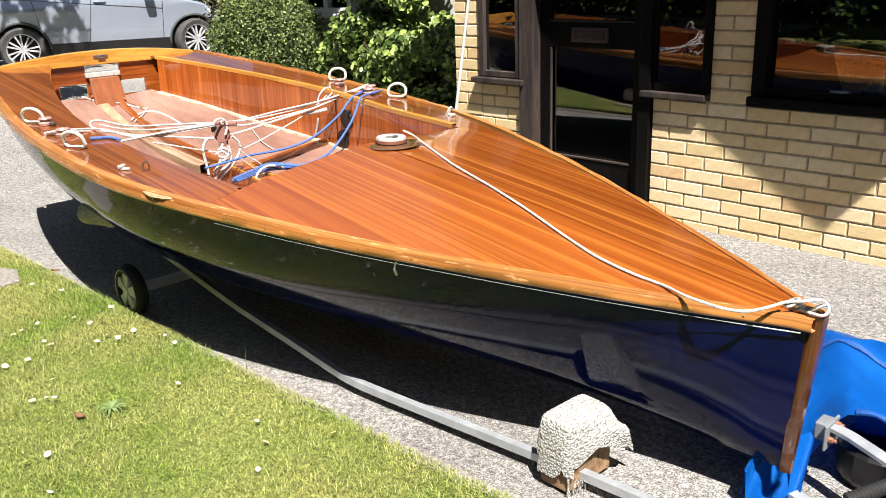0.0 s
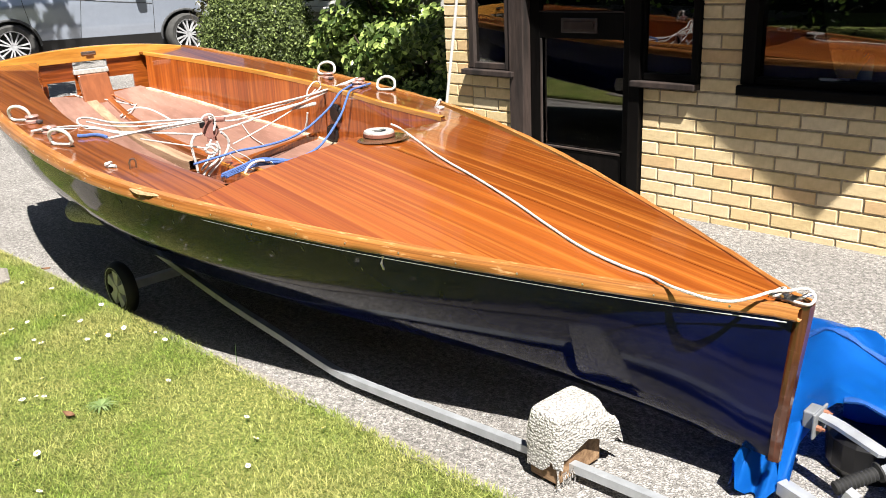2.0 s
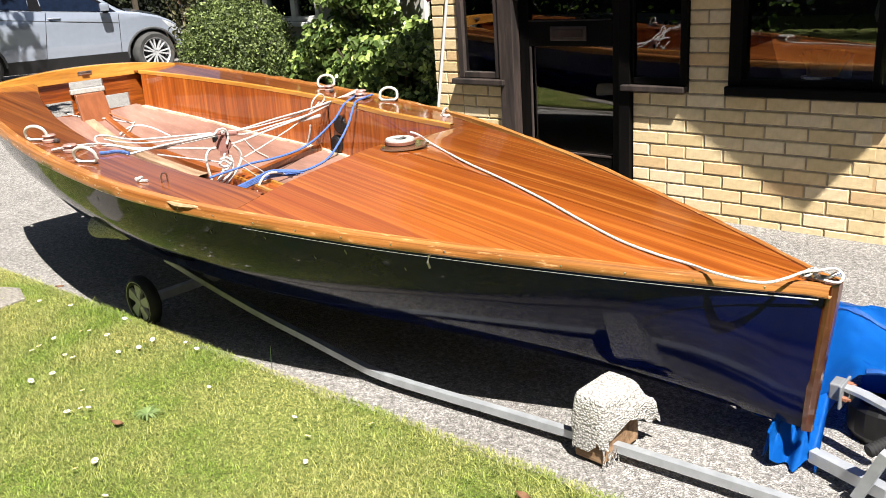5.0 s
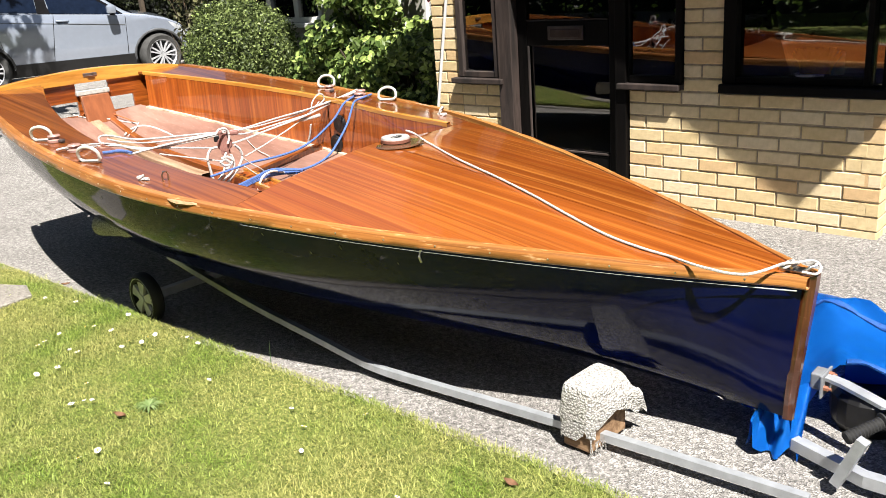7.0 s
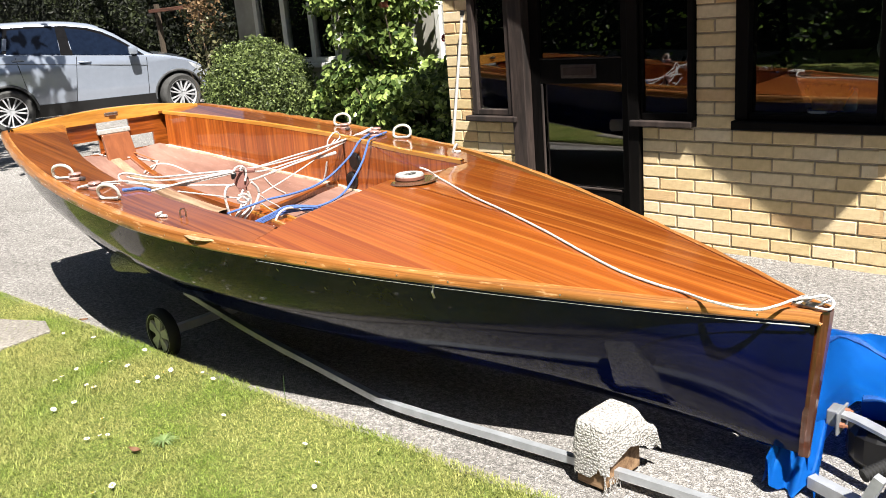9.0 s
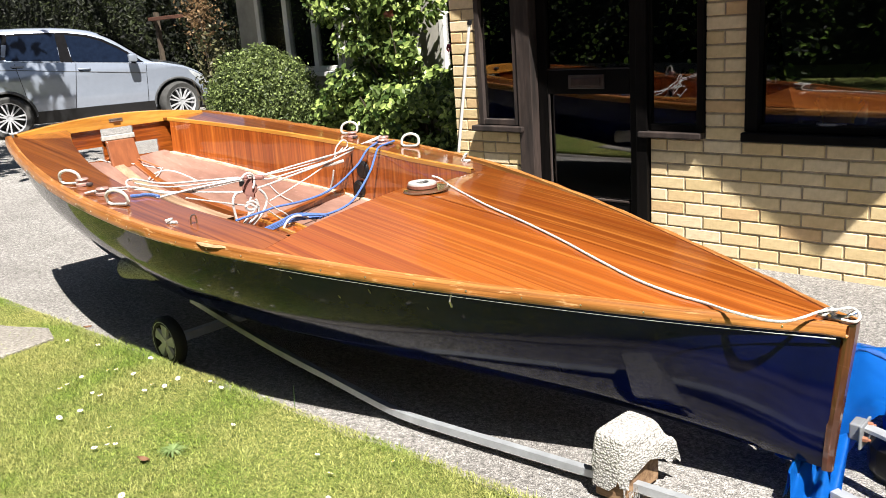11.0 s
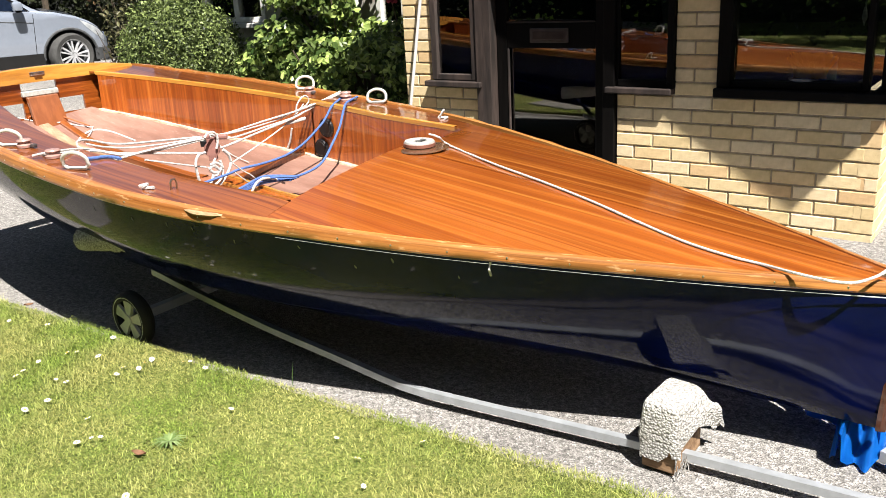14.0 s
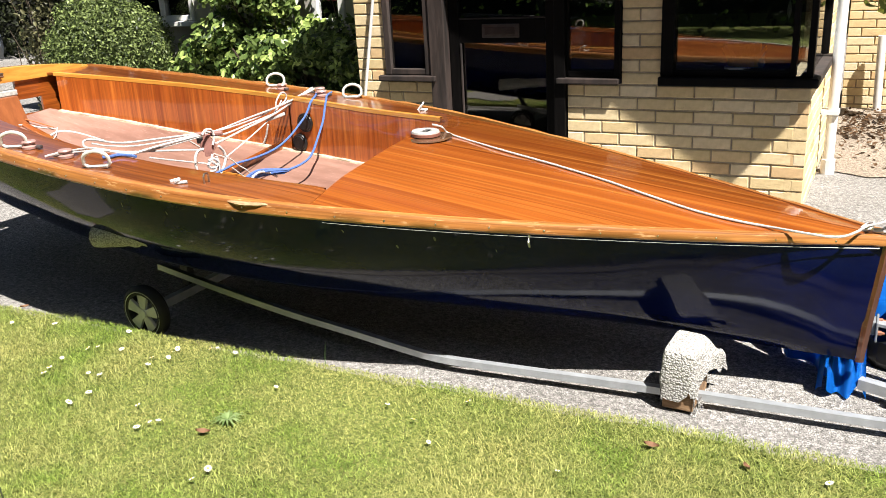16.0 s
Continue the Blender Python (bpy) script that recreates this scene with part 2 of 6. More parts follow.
BRICK = brick_mat()
# dark timber, blackened further for the shade under the eaves
DARK_FRAME = wood("shade_darkened_frame", (0.0014, 0.0011, 0.0011), (0.004, 0.0032, 0.0029), (20, 20, 3), coat=0.0, rough=0.6)
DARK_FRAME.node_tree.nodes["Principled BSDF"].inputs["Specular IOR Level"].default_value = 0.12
# dark wall colour that stands for the rooms being unlit
DARK_ROOM = plain("unlit_room_tone", (0.05, 0.045, 0.04), 0.9)
WHITE_PAINT = plain("white_paint", (0.648, 0.639, 0.612), 0.45, vary=0.08)
RENDER_WALL = plain("grey_render", (0.352, 0.336, 0.296), 0.9, scale=4)


def glass(name="window_glass", rough=0.0):
    m = bpy.data.materials.new(name)
    m.use_nodes = True
    nt = m.node_tree
    nt.nodes.remove(nt.nodes["Principled BSDF"])
    out = nt.nodes["Material Output"]
    fres = node(nt, "ShaderNodeFresnel", IOR=2.7)
    tr = node(nt, "ShaderNodeBsdfTransparent", Color=(0.85, 0.88, 0.86, 1))
    gl = node(nt, "ShaderNodeBsdfGlossy", Roughness=rough)
    mx = nt.nodes.new("ShaderNodeMixShader")
    nt.links.new(fres.outputs[0], mx.inputs[0])
    nt.links.new(tr.outputs[0], mx.inputs[1])
    nt.links.new(gl.outputs[0], mx.inputs[2])
    nt.links.new(mx.outputs[0], out.inputs["Surface"])
    return m


GLASS = glass()


def leaf_mat(name, dark, light, rough=0.45, through_light=0.3, middle=0.5):
    m, nt, b = material(name, rough, spec=0.3)
    geo = nt.nodes.new("ShaderNodeNewGeometry")
    c = ramp(nt, geo.outputs["Random Per Island"], [(0.0, dark), (0.6, tuple(a + (c - a) * middle for a, c in zip(dark, light))), (1.0, light)])
    nt.links.new(c, b.inputs["Base Color"])
    b.inputs["Subsurface Weight"].default_value = 0.0
    tr = node(nt, "ShaderNodeBsdfTranslucent")
    nt.links.new(c, tr.inputs["Color"])
    mx = nt.nodes.new("ShaderNodeMixShader")
    mx.inputs[0].default_value = through_light
    out = nt.nodes["Material Output"]
    nt.links.new(b.outputs[0], mx.inputs[1])
    nt.links.new(tr.outputs[0], mx.inputs[2])
    nt.links.new(mx.outputs[0], out.inputs["Surface"])
    return m


BOX_LEAF = leaf_mat("box_leaves", (0.014, 0.026, 0.007), (0.31, 0.39, 0.13), middle=0.38)
CLIMBER_LEAF = leaf_mat("climber_leaves", (0.022, 0.05, 0.010), (0.44, 0.56, 0.16), 0.3, 0.30, 0.25)
# leaf colours sunk near black to stand for tree shade
HEDGE_LEAF = leaf_mat("shaded_hedge_leaves", (0.0005, 0.0009, 0.0003), (0.033, 0.0436, 0.0132), 0.6)
# mostly near-black; the few bright leaves stand for sunlit glints
GARDEN_LEAF = leaf_mat("glinting_garden_leaves", (0.002, 0.005, 0.001), (0.26, 0.40, 0.07), 0.4, 0.4, 0.03)


def grass_mat():
    m = leaf_mat("grass_blades", (0.09, 0.125, 0.020), (0.50, 0.51, 0.165), 0.5)
    nt = m.node_tree
    b = nt.nodes["Principled BSDF"]
    base = b.inputs["Base Color"].links[0].from_socket
    v = coords(nt)
    patch = ramp(nt, noise_tex(nt, v, 2.6, 4, 0.6), [(0.36, (0.66, 0.86, 0.50)), (0.52, (1.0, 1.0, 1.0)), (0.66, (1.22, 1.12, 1.25))])
    c = mixed(nt, base, patch, 1.0, "MULTIPLY")
    nt.links.new(c, b.inputs["Base Color"])
    for n in nt.nodes:
        if n.type == "BSDF_TRANSLUCENT":
            nt.links.new(c, n.inputs["Color"])
    return m


GRASS = grass_mat()
BARK = plain("bark", (0.07, 0.0525, 0.035), 0.95, scale=25, bump=0.9)

rng = np.random.default_rng(7)


def leaves(centres, normals, size, mat, name, parent=None, label="", long=1.6, jitter=0.8):
    """Many small folded leaves in one mesh."""
    n = len(centres)
    nrm = normals + rng.normal(0, jitter, (n, 3))
    nrm /= np.linalg.norm(nrm, axis=1)[:, None] + 1e-9
    t = np.cross(nrm, rng.normal(0, 1, (n, 3)))
    t /= np.linalg.norm(t, axis=1)[:, None] + 1e-9
    b = np.cross(nrm, t)
    s = size * rng.uniform(0.55, 1.25, (n, 1))
    tip, base = centres + t * s * long / 2, centres - t * s * long / 2
    sides = []
    for sg in (1, -1):
        for along, wide in ((-0.22, 0.40), (0.16, 0.36)):
            sides.append(centres + t * s * long * along + sg * b * s * wide + nrm * s * 0.15)
    verts = np.stack([base, sides[0], sides[1], tip, sides[3], sides[2]], 1).reshape(-1, 3)
    i = np.arange(n) * 6
    faces = np.concatenate([np.stack([i, i + 1, i + 2, i + 3], 1), np.stack([i, i + 3, i + 4, i + 5], 1)])
    mesh = bpy.data.meshes.new(name)
    mesh.from_pydata(verts.tolist(), [], faces.tolist())
    return linked(name, mesh, mat, parent, label)


# ---- ground ----
def rise(x, y):
    """The drive climbs gently towards the far parking place."""
    t = min(max((-x - 5.5) / 6.0, 0), 1)
    return 0.2 * t * t * (3 - 2 * t)


xs = [-300, -60, -20, -14, -12, -11, -10, -9, -8, -7, -6, -5, -3, 0, 5, 20, 60, 300]
ys = [-300, -60, -15, -5, 0, 2, 4, 6, 8, 12, 20, 60, 300]
tagged(part("ground", grid([[(x, y, rise(x, y)) for y in ys] for x in xs]), TARMAC), "gravelly grey tarmac drive, patchy and worn", "ground", kind="structure")


def lawn_edge(x):
    return interp(x, [(-40, 1.0), (-9, 1.50), (-5.3, 1.67), (-3.7, 1.73), (-2.6, 1.765), (-1.5, 1.81), (-0.6, 1.825), (1.0, 1.80), (12, 1.2)])


LAWN_Z = 0.045
stations = [-40, -20, -12, -9, -7.5, -6.5] + [-6 + 0.15 * i for i in range(46)] + [1.5, 3, 6, 12]
rows = []
for x in stations:
    e = lawn_edge(x) + 0.012 * math.sin(x * 9) + 0.008 * math.sin(x * 23)
    rows.append([(x, e, -0.05), (x, e, LAWN_Z - 0.015), (x, e - 0.03, LAWN_Z), (x, e - 1.0, LAWN_Z), (x, -6.0, LAWN_Z), (x, -30, LAWN_Z)])
lawn = tagged(part("lawn", grid(rows), SOIL), "sunlit mown lawn with clover and daisies", "lawn", kind="structure")
rows = []
for x in stations:
    e = lawn_edge(x)
    rows.append([(x, e - 0.01, -0.05), (x, e - 0.01, 0.018), (x, e + 0.055 + 0.01 * math.sin(x * 7), 0.016), (x, e + 0.085, -0.02)])
tagged(part("lawn_edging", grid(rows), CONCRETE), "pale crumbling concrete edging beside the lawn", "edging", kind="structure")

# ---- house ----
WY = 4.5          # face of the front brickwork
brick_meshes = {}


def brick_mesh(w, h=0.065, d=0.10):
    key = round(w, 3)
    if key not in brick_meshes:
        bm = bmesh.new()
        vs = add_box(bm, -w / 2, w / 2, 0, d, 0, h)
        front = [e for e in bm.edges if all(v.co.y < 1e-6 for v in e.verts)]
        bmesh.ops.bevel(bm, geom=front, offset=0.004, segments=1, affect="EDGES")
        mesh = bpy.data.meshes.new("brick")
        bm.to_mesh(mesh)
        bm.free()
        mesh.materials.append(BRICK)
        brick_meshes[key] = mesh
    return brick_meshes[key]


bricks_to_lay = []


def lay(owner, x0, x1, z0, courses, shift=0, turn=0.0, origin=(0, 0)):
    """Remembers a run of bricks in half bond between x0 and x1; they are laid last."""
    bricks_to_lay.append((owner, x0, x1, z0, courses, shift, turn, origin))


def wall_piece(name, x0, x1, y0, y1, z0, z1, label="buff brick wall with grey mortar", mat=None):
    return tagged(part(name, box(x0, x1, y0, y1, z0, z1), mat or MORTAR), label, "wall", kind="structure")


w = wall_piece("wall_front_1", -2.545, -1.133, WY + 0.006, WY + 0.16, -0.1, 0.72)
lay(w, -2.545, -1.13, -0.03, 10, 0)
w = wall_piece("wall_front_2", -2.197, -1.963, WY + 0.006, WY + 0.16, 0.722, 2.2, "narrow buff brick pier between two windows")
lay(w, -2.2, -1.96, 0.72, 13, 0)
w = wall_piece("wall_front_3", -4.097, -3.863, WY + 0.006, WY + 0.16, -0.1, 2.2, "sunlit buff brick pier beside the porch window")
lay(w, -4.1, -3.86, -0.03, 23, 1)
w = wall_piece("wall_front_4", -3.86, -3.503, WY + 0.006, WY + 0.16, -0.1, 0.718, "buff brickwork under the porch window")
lay(w, -3.855, -3.5, -0.03, 10, 1)
# right return, facing +x
w = wall_piece("wall_side_1", -1.29, -1.141, WY + 0.165, 7.95, -0.1, 0.72)
lay(w, 0.0, 1.6, -0.03, 10, 1, 90.0, (-1.13, WY + 0.0))
w = wall_piece("wall_side_2", -1.29, -1.141, 5.62, 7.95, 0.722, 2.6)
lay(w, 1.125, 2.0, 0.72, 16, 0, 90.0, (-1.13, WY + 0.0))
w = wall_piece("wall_back_1", -1.13, 3.0, 7.961, 8.1, -0.1, 2.8, "buff brick wall of the rear wing, half in shade")
lay(w, -1.13, 0.55, -0.03, 22, 0, 0.0, (0, 3.45))
# recessed wing behind the climber
wall_piece("wall_wing_1", -8.45, -8.1, 5.7, 5.9, -0.1, 2.6, "pale rendered wall of the rear wing", RENDER_WALL)
wall_piece("wall_wing_2", -8.098, -6.702, 5.7, 5.9, -0.1, 1.02, "pale rendered wall below the rear window", RENDER_WALL)
wall_piece("wall_wing_3", -6.70, -5.33, 5.7, 5.9, -0.1, 2.6, "pale rendered wall behind the climber", RENDER_WALL)
wall_piece("wall_wing_4", -5.328, -4.982, 5.7, 5.9, -0.1, 0.95, "pale rendered wall below a small window", RENDER_WALL)
wall_piece("wall_wing_5", -4.98, -3.95, 5.7, 5.9, -0.1, 2.6, "pale rendered wall beside the porch", RENDER_WALL)
wall_piece("wall_wing_6", -8.45, -3.95, 5.7, 5.9, 2.602, 2.95, "pale rendered wall above the windows", RENDER_WALL)
wall_piece("wall_porch_side", -4.09, -3.95, WY + 0.165, 5.695, -0.1, 2.6, "buff brick side of the porch")
wall_piece("wall_wing_end", -8.45, -8.3, 5.905, 9.0, -0.1, 3.0, "pale rendered end wall", RENDER_WALL)
# head over the front openings; unseen eaves outlined to cast the wall shadow
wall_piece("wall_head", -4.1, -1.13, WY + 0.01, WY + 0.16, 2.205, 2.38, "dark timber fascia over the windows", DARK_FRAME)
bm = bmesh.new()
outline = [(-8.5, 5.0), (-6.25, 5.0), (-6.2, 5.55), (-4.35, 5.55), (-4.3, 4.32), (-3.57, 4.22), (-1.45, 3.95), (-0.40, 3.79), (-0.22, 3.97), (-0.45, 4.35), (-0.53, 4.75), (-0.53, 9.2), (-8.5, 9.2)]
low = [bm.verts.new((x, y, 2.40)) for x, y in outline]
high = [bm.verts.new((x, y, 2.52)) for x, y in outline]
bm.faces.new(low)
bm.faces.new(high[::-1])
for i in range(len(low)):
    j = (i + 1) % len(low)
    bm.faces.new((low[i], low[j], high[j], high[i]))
tagged(part("roof_eaves", bm, DARK_FRAME), "unseen roof overhang shaped to cast the shadow on the front wall", "roof", kind="structure")
# unseen roof, its height set so the foredeck mirrors it instead of sky
bm = bmesh.new()
corners = [(-8.4, 5.55, 2.99), (-0.55, 5.55, 2.99), (-0.55, 12.2, 2.99), (-8.4, 12.2, 2.99), (-8.4, 8.9, 6.6), (-0.55, 8.9, 6.6)]
q = [bm.verts.new(v) for v in corners]
for f in ((0, 1, 5, 4), (3, 4, 5, 2), (0, 4, 3)):
    bm.faces.new([q[i] for i in f])
bmesh.ops.solidify(bm, geom=bm.faces[:], thickness=0.08)
tagged(part("roof_slope", bm, plain("brown_roof_tiles", (0.112, 0.07, 0.0525), 0.85, scale=6)), "unseen brown tiled roof added to keep low sky off the deck", "roof", kind="structure")
# room walls behind the panes, their dimness put into a dark colour
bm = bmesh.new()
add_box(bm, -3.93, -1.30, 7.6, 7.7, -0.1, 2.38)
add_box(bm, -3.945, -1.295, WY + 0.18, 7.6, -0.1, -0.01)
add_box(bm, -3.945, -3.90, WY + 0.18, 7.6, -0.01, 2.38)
tagged(part("interior_walls", bm, DARK_ROOM), "room walls coloured dark for the dimness behind the front windows", "room", kind="structure")
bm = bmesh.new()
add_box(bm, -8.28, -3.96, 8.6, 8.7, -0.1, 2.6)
tagged(part("wing_interior_wall", bm, DARK_ROOM), "room wall coloured dark for the dimness behind the rear windows", "room", kind="structure")


def pane(name, x0, x1, y, z0, z1, parent, normal="y"):
    bm = box(x0, x1, y, y + 0.006, z0, z1) if normal == "y" else box(y, y + 0.006, x0, x1, z0, z1)
    ob = part(name, bm, GLASS, parent)
    ob.visible_shadow = False
    return ob


def bars(parent, name, mat, pieces):
    for p in pieces:
        part(name, box(*p, bevel=0.004), mat, parent)


WEATHERED = wood("weathered_brown_frame", (0.012, 0.008, 0.0065), (0.042, 0.028, 0.023), (20, 20, 3), coat=0.0, rough=0.75)
# porch window
win = tagged(thing("window_1", "narrow porch window in a weathered brown frame", "window", pose(0, 0, 0)), kind="structure")
bars(win, "frame_bar", WEATHERED, [(-3.858, -3.815, 4.475, 4.54, 0.762, 2.2), (-3.545, -3.502, 4.475, 4.54, 0.762, 2.2), (-3.813, -3.547, 4.48, 4.54, 0.762, 0.80), (-3.813, -3.547, 4.48, 4.54, 2.15, 2.2)])
pane("pane", -3.813, -3.547, 4.505, 0.80, 2.15, win)
part("sill", box(-3.90, -3.46, 4.435, 4.56, 0.722, 0.758, bevel=0.006), WEATHERED, win)
# door posts and door
posts = tagged(thing("door_frame", "weathered dark brown timber door posts", "door frame", pose(0, 0, 0)), kind="structure")
bars(posts, "post", WEATHERED, [(-3.498, -3.385, 4.46, 4.60, -0.02, 2.2)])
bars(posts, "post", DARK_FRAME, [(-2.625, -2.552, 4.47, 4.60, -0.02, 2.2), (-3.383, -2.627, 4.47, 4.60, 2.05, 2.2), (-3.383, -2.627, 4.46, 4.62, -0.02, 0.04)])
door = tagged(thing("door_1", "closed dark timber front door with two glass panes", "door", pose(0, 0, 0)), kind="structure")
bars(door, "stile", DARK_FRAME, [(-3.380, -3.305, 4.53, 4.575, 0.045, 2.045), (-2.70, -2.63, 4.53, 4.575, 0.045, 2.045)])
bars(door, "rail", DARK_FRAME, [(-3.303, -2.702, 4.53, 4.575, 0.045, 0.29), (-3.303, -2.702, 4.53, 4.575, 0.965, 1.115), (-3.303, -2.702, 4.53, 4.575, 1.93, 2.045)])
bars(door, "bead", WEATHERED, [(-3.303, -3.29, 4.524, 4.54, 0.292, 0.962), (-3.289, -2.702, 4.522, 4.54, 0.292, 0.306), (-3.303, -2.702, 4.522, 4.529, 1.117, 1.127)])
pane("pane", -3.30, -2.705, 4.552, 0.292, 0.963, door)
pane("pane", -3.30, -2.705, 4.552, 1.117, 1.928, door)
lb = part("letterbox", box(-3.135, -2.875, 4.518, 4.533, 1.00, 1.085, bevel=0.004), plain("tarnished_metal", (0.10, 0.085, 0.08), 0.45, 0.7), door, "tarnished metal letterbox")
part("flap", box(-3.112, -2.898, 4.511, 4.517, 1.018, 1.067, bevel=0.003), plain("brown_flap", (0.055, 0.04, 0.036), 0.5, 0.5), lb)
# right side light
win = tagged(thing("window_2", "dark framed side light beside the front door", "window", pose(0, 0, 0)), kind="structure")
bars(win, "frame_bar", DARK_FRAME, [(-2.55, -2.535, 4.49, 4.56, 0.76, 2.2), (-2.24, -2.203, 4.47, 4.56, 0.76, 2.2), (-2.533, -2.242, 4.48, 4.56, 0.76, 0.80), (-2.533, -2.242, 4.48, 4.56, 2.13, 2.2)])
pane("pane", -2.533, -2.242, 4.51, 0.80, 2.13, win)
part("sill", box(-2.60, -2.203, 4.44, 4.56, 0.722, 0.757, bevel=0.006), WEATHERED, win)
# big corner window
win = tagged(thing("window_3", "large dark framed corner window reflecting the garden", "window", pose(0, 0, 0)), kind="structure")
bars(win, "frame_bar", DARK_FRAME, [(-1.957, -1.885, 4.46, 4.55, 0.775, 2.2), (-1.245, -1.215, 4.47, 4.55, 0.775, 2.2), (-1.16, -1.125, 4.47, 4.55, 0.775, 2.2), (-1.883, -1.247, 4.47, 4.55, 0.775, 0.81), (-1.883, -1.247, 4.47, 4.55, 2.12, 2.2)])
pane("pane", -1.883, -1.247, 4.515, 0.81, 2.12, win)
pane("pane", -1.213, -1.162, 4.515, 0.776, 2.2, win)
pane("pane", 4.552, 5.56, -1.155, 0.776, 2.2, win, "x")
bars(win, "frame_bar", DARK_FRAME, [(-1.17, -1.125, 5.565, 5.615, 0.775, 2.2)])
part("sill", box(-1.965, -1.09, 4.43, 4.56, 0.722, 0.772, bevel=0.006), DARK_FRAME, win)
part("sill", box(-1.20, -1.09, 4.563, 5.615, 0.722, 0.772, bevel=0.006), WEATHERED, win)
# window of the rear wing
win = tagged(thing("window_4", "white framed window of the rear wing with grey curtain", "window", pose(0, 0, 0)), kind="structure")
bars(win, "frame_bar", WHITE_PAINT, [(-8.098, -8.03, 5.69, 5.76, 1.07, 2.6), (-7.60, -7.52, 5.69, 5.76, 1.07, 2.6), (-7.14, -7.07, 5.69, 5.76, 1.07, 2.6), (-6.76, -6.704, 5.69, 5.76, 1.07, 2.6), (-8.028, -7.602, 5.69, 5.76, 1.07, 1.12), (-7.518, -7.142, 5.69, 5.76, 1.07, 1.12), (-7.068, -6.762, 5.69, 5.76, 1.07, 1.12)])
pane("pane", -8.03, -7.60, 5.725, 1.12, 2.6, win)
pane("pane", -7.52, -7.14, 5.725, 1.12, 2.6, win)
pane("pane", -7.07, -6.76, 5.725, 1.12, 2.6, win)
part("sill", box(-8.15, -6.65, 5.62, 5.72, 1.022, 1.066, bevel=0.006), WHITE_PAINT, win)
win = tagged(thing("window_5", "small white framed window behind the climber", "window", pose(0, 0, 0)), kind="structure")
bars(win, "frame_bar", WHITE_PAINT, [(-5.326, -5.27, 5.69, 5.76, 0.955, 2.6), (-5.05, -4.984, 5.69, 5.76, 0.955, 2.6), (-5.268, -5.052, 5.69, 5.76, 0.955, 1.06)])
pane("pane", -5.27, -5.05, 5.725, 1.06, 2.6, win)
# curtains
def curtain(x0, x1, y, z0, z1):
    rows = []
    for i in range(61):
        t = i / 60
        x = x0 + (x1 - x0) * t
        yy = y + 0.025 * math.sin(t * 40) + 0.01 * math.sin(t * 97)
        rows.append([(x, yy, z0), (x + 0.01, yy + 0.01, (z0 + z1) / 2), (x, yy, z1)])
    bm = grid(rows)
    bmesh.ops.solidify(bm, geom=bm.faces[:], thickness=0.006)
    return tagged(part("curtain", bm, plain("curtain_cloth", (0.50, 0.55, 0.53), 0.9), smooth=True), "grey-green gathered curtain hanging inside the window", "curtain")


curtain(-8.0, -7.45, 5.83, 1.1, 2.6)
curtain(-5.25, -5.08, 5.80, 1.06, 2.6)
# ---- the dinghy ----
HALF = [(-4.72, 0.635), (-4.5, 0.70), (-4.0, 0.80), (-3.66, 0.85), (-3.3, 0.89), (-2.9, 0.912), (-2.5, 0.907), (-2.25, 0.89), (-1.9, 0.82), (-1.6, 0.728), (-1.22, 0.60), (-0.88, 0.455), (-0.6, 0.333), (-0.3, 0.192), (0.0, 0.035)]
CHINE = [(-4.72, 0.50), (-3.8, 0.65), (-3.0, 0.71), (-2.5, 0.69), (-2.0, 0.60), (-1.5, 0.45), (-1.0, 0.28), (-0.5, 0.115), (0.0, 0.012)]
CHINE_Z = [(-4.72, 0.70), (-3.8, 0.52), (-3.0, 0.42), (-2.5, 0.37), (-2.0, 0.335), (-1.5, 0.305), (-1.0, 0.285), (-0.5, 0.26), (0.0, 0.26)]
KEEL_Z = [(-4.72, 0.54), (-3.8, 0.38), (-3.0, 0.27), (-2.5, 0.22), (-2.0, 0.18), (-1.5, 0.16), (-1.0, 0.15), (-0.5, 0.145), (0.0, 0.15)]
INNER = [(-4.72, 0.27), (-4.58, 0.325), (-4.18, 0.462), (-3.87, 0.54), (-3.6, 0.60), (-3.22, 0.655), (-3.0, 0.672), (-2.76, 0.667), (-2.5, 0.656), (-2.1, 0.64), (-1.75, 0.605)]


def curve_of(table):
    """A smooth curve through a table."""
    xs_ = np.array([a for a, _ in table])
    vs_ = np.array([b for _, b in table])
    fine = np.linspace(xs_[0], xs_[-1], 240)
    v = np.interp(fine, xs_, vs_)
    k = np.ones(21) / 21
    pad = np.concatenate([2 * v[0] - v[10:0:-1], v, 2 * v[-1] - v[-2:-12:-1]])
    v = np.convolve(pad, k, "valid")
    return lambda x: float(np.interp(x, fine, v))


half, chine, chine_z, keel_z, inner = (curve_of(t) for t in (HALF, CHINE, CHINE_Z, KEEL_Z, INNER))


def sheer(x):
    return 0.60 - 0.0645 * x + 0.0039 * x * x


def crown(x):
    return interp(x, [(-4.8, 0.0), (-2.5, 0.0), (-2.2, 0.03), (-1.8, 0.085), (-0.9, 0.052), (0, 0.0)])


def deck_z(x, y):
    return sheer(x) + crown(x) * max(0.0, 1 - ((abs(y) / half(x)) ** 2 + 0.0016) ** 0.62)


def floor_z(x):
    return interp(x, [(-4.8, 0.80), (-4.5, 0.745), (-3.64, 0.60), (-2.96, 0.53), (-1.4, 0.42)])


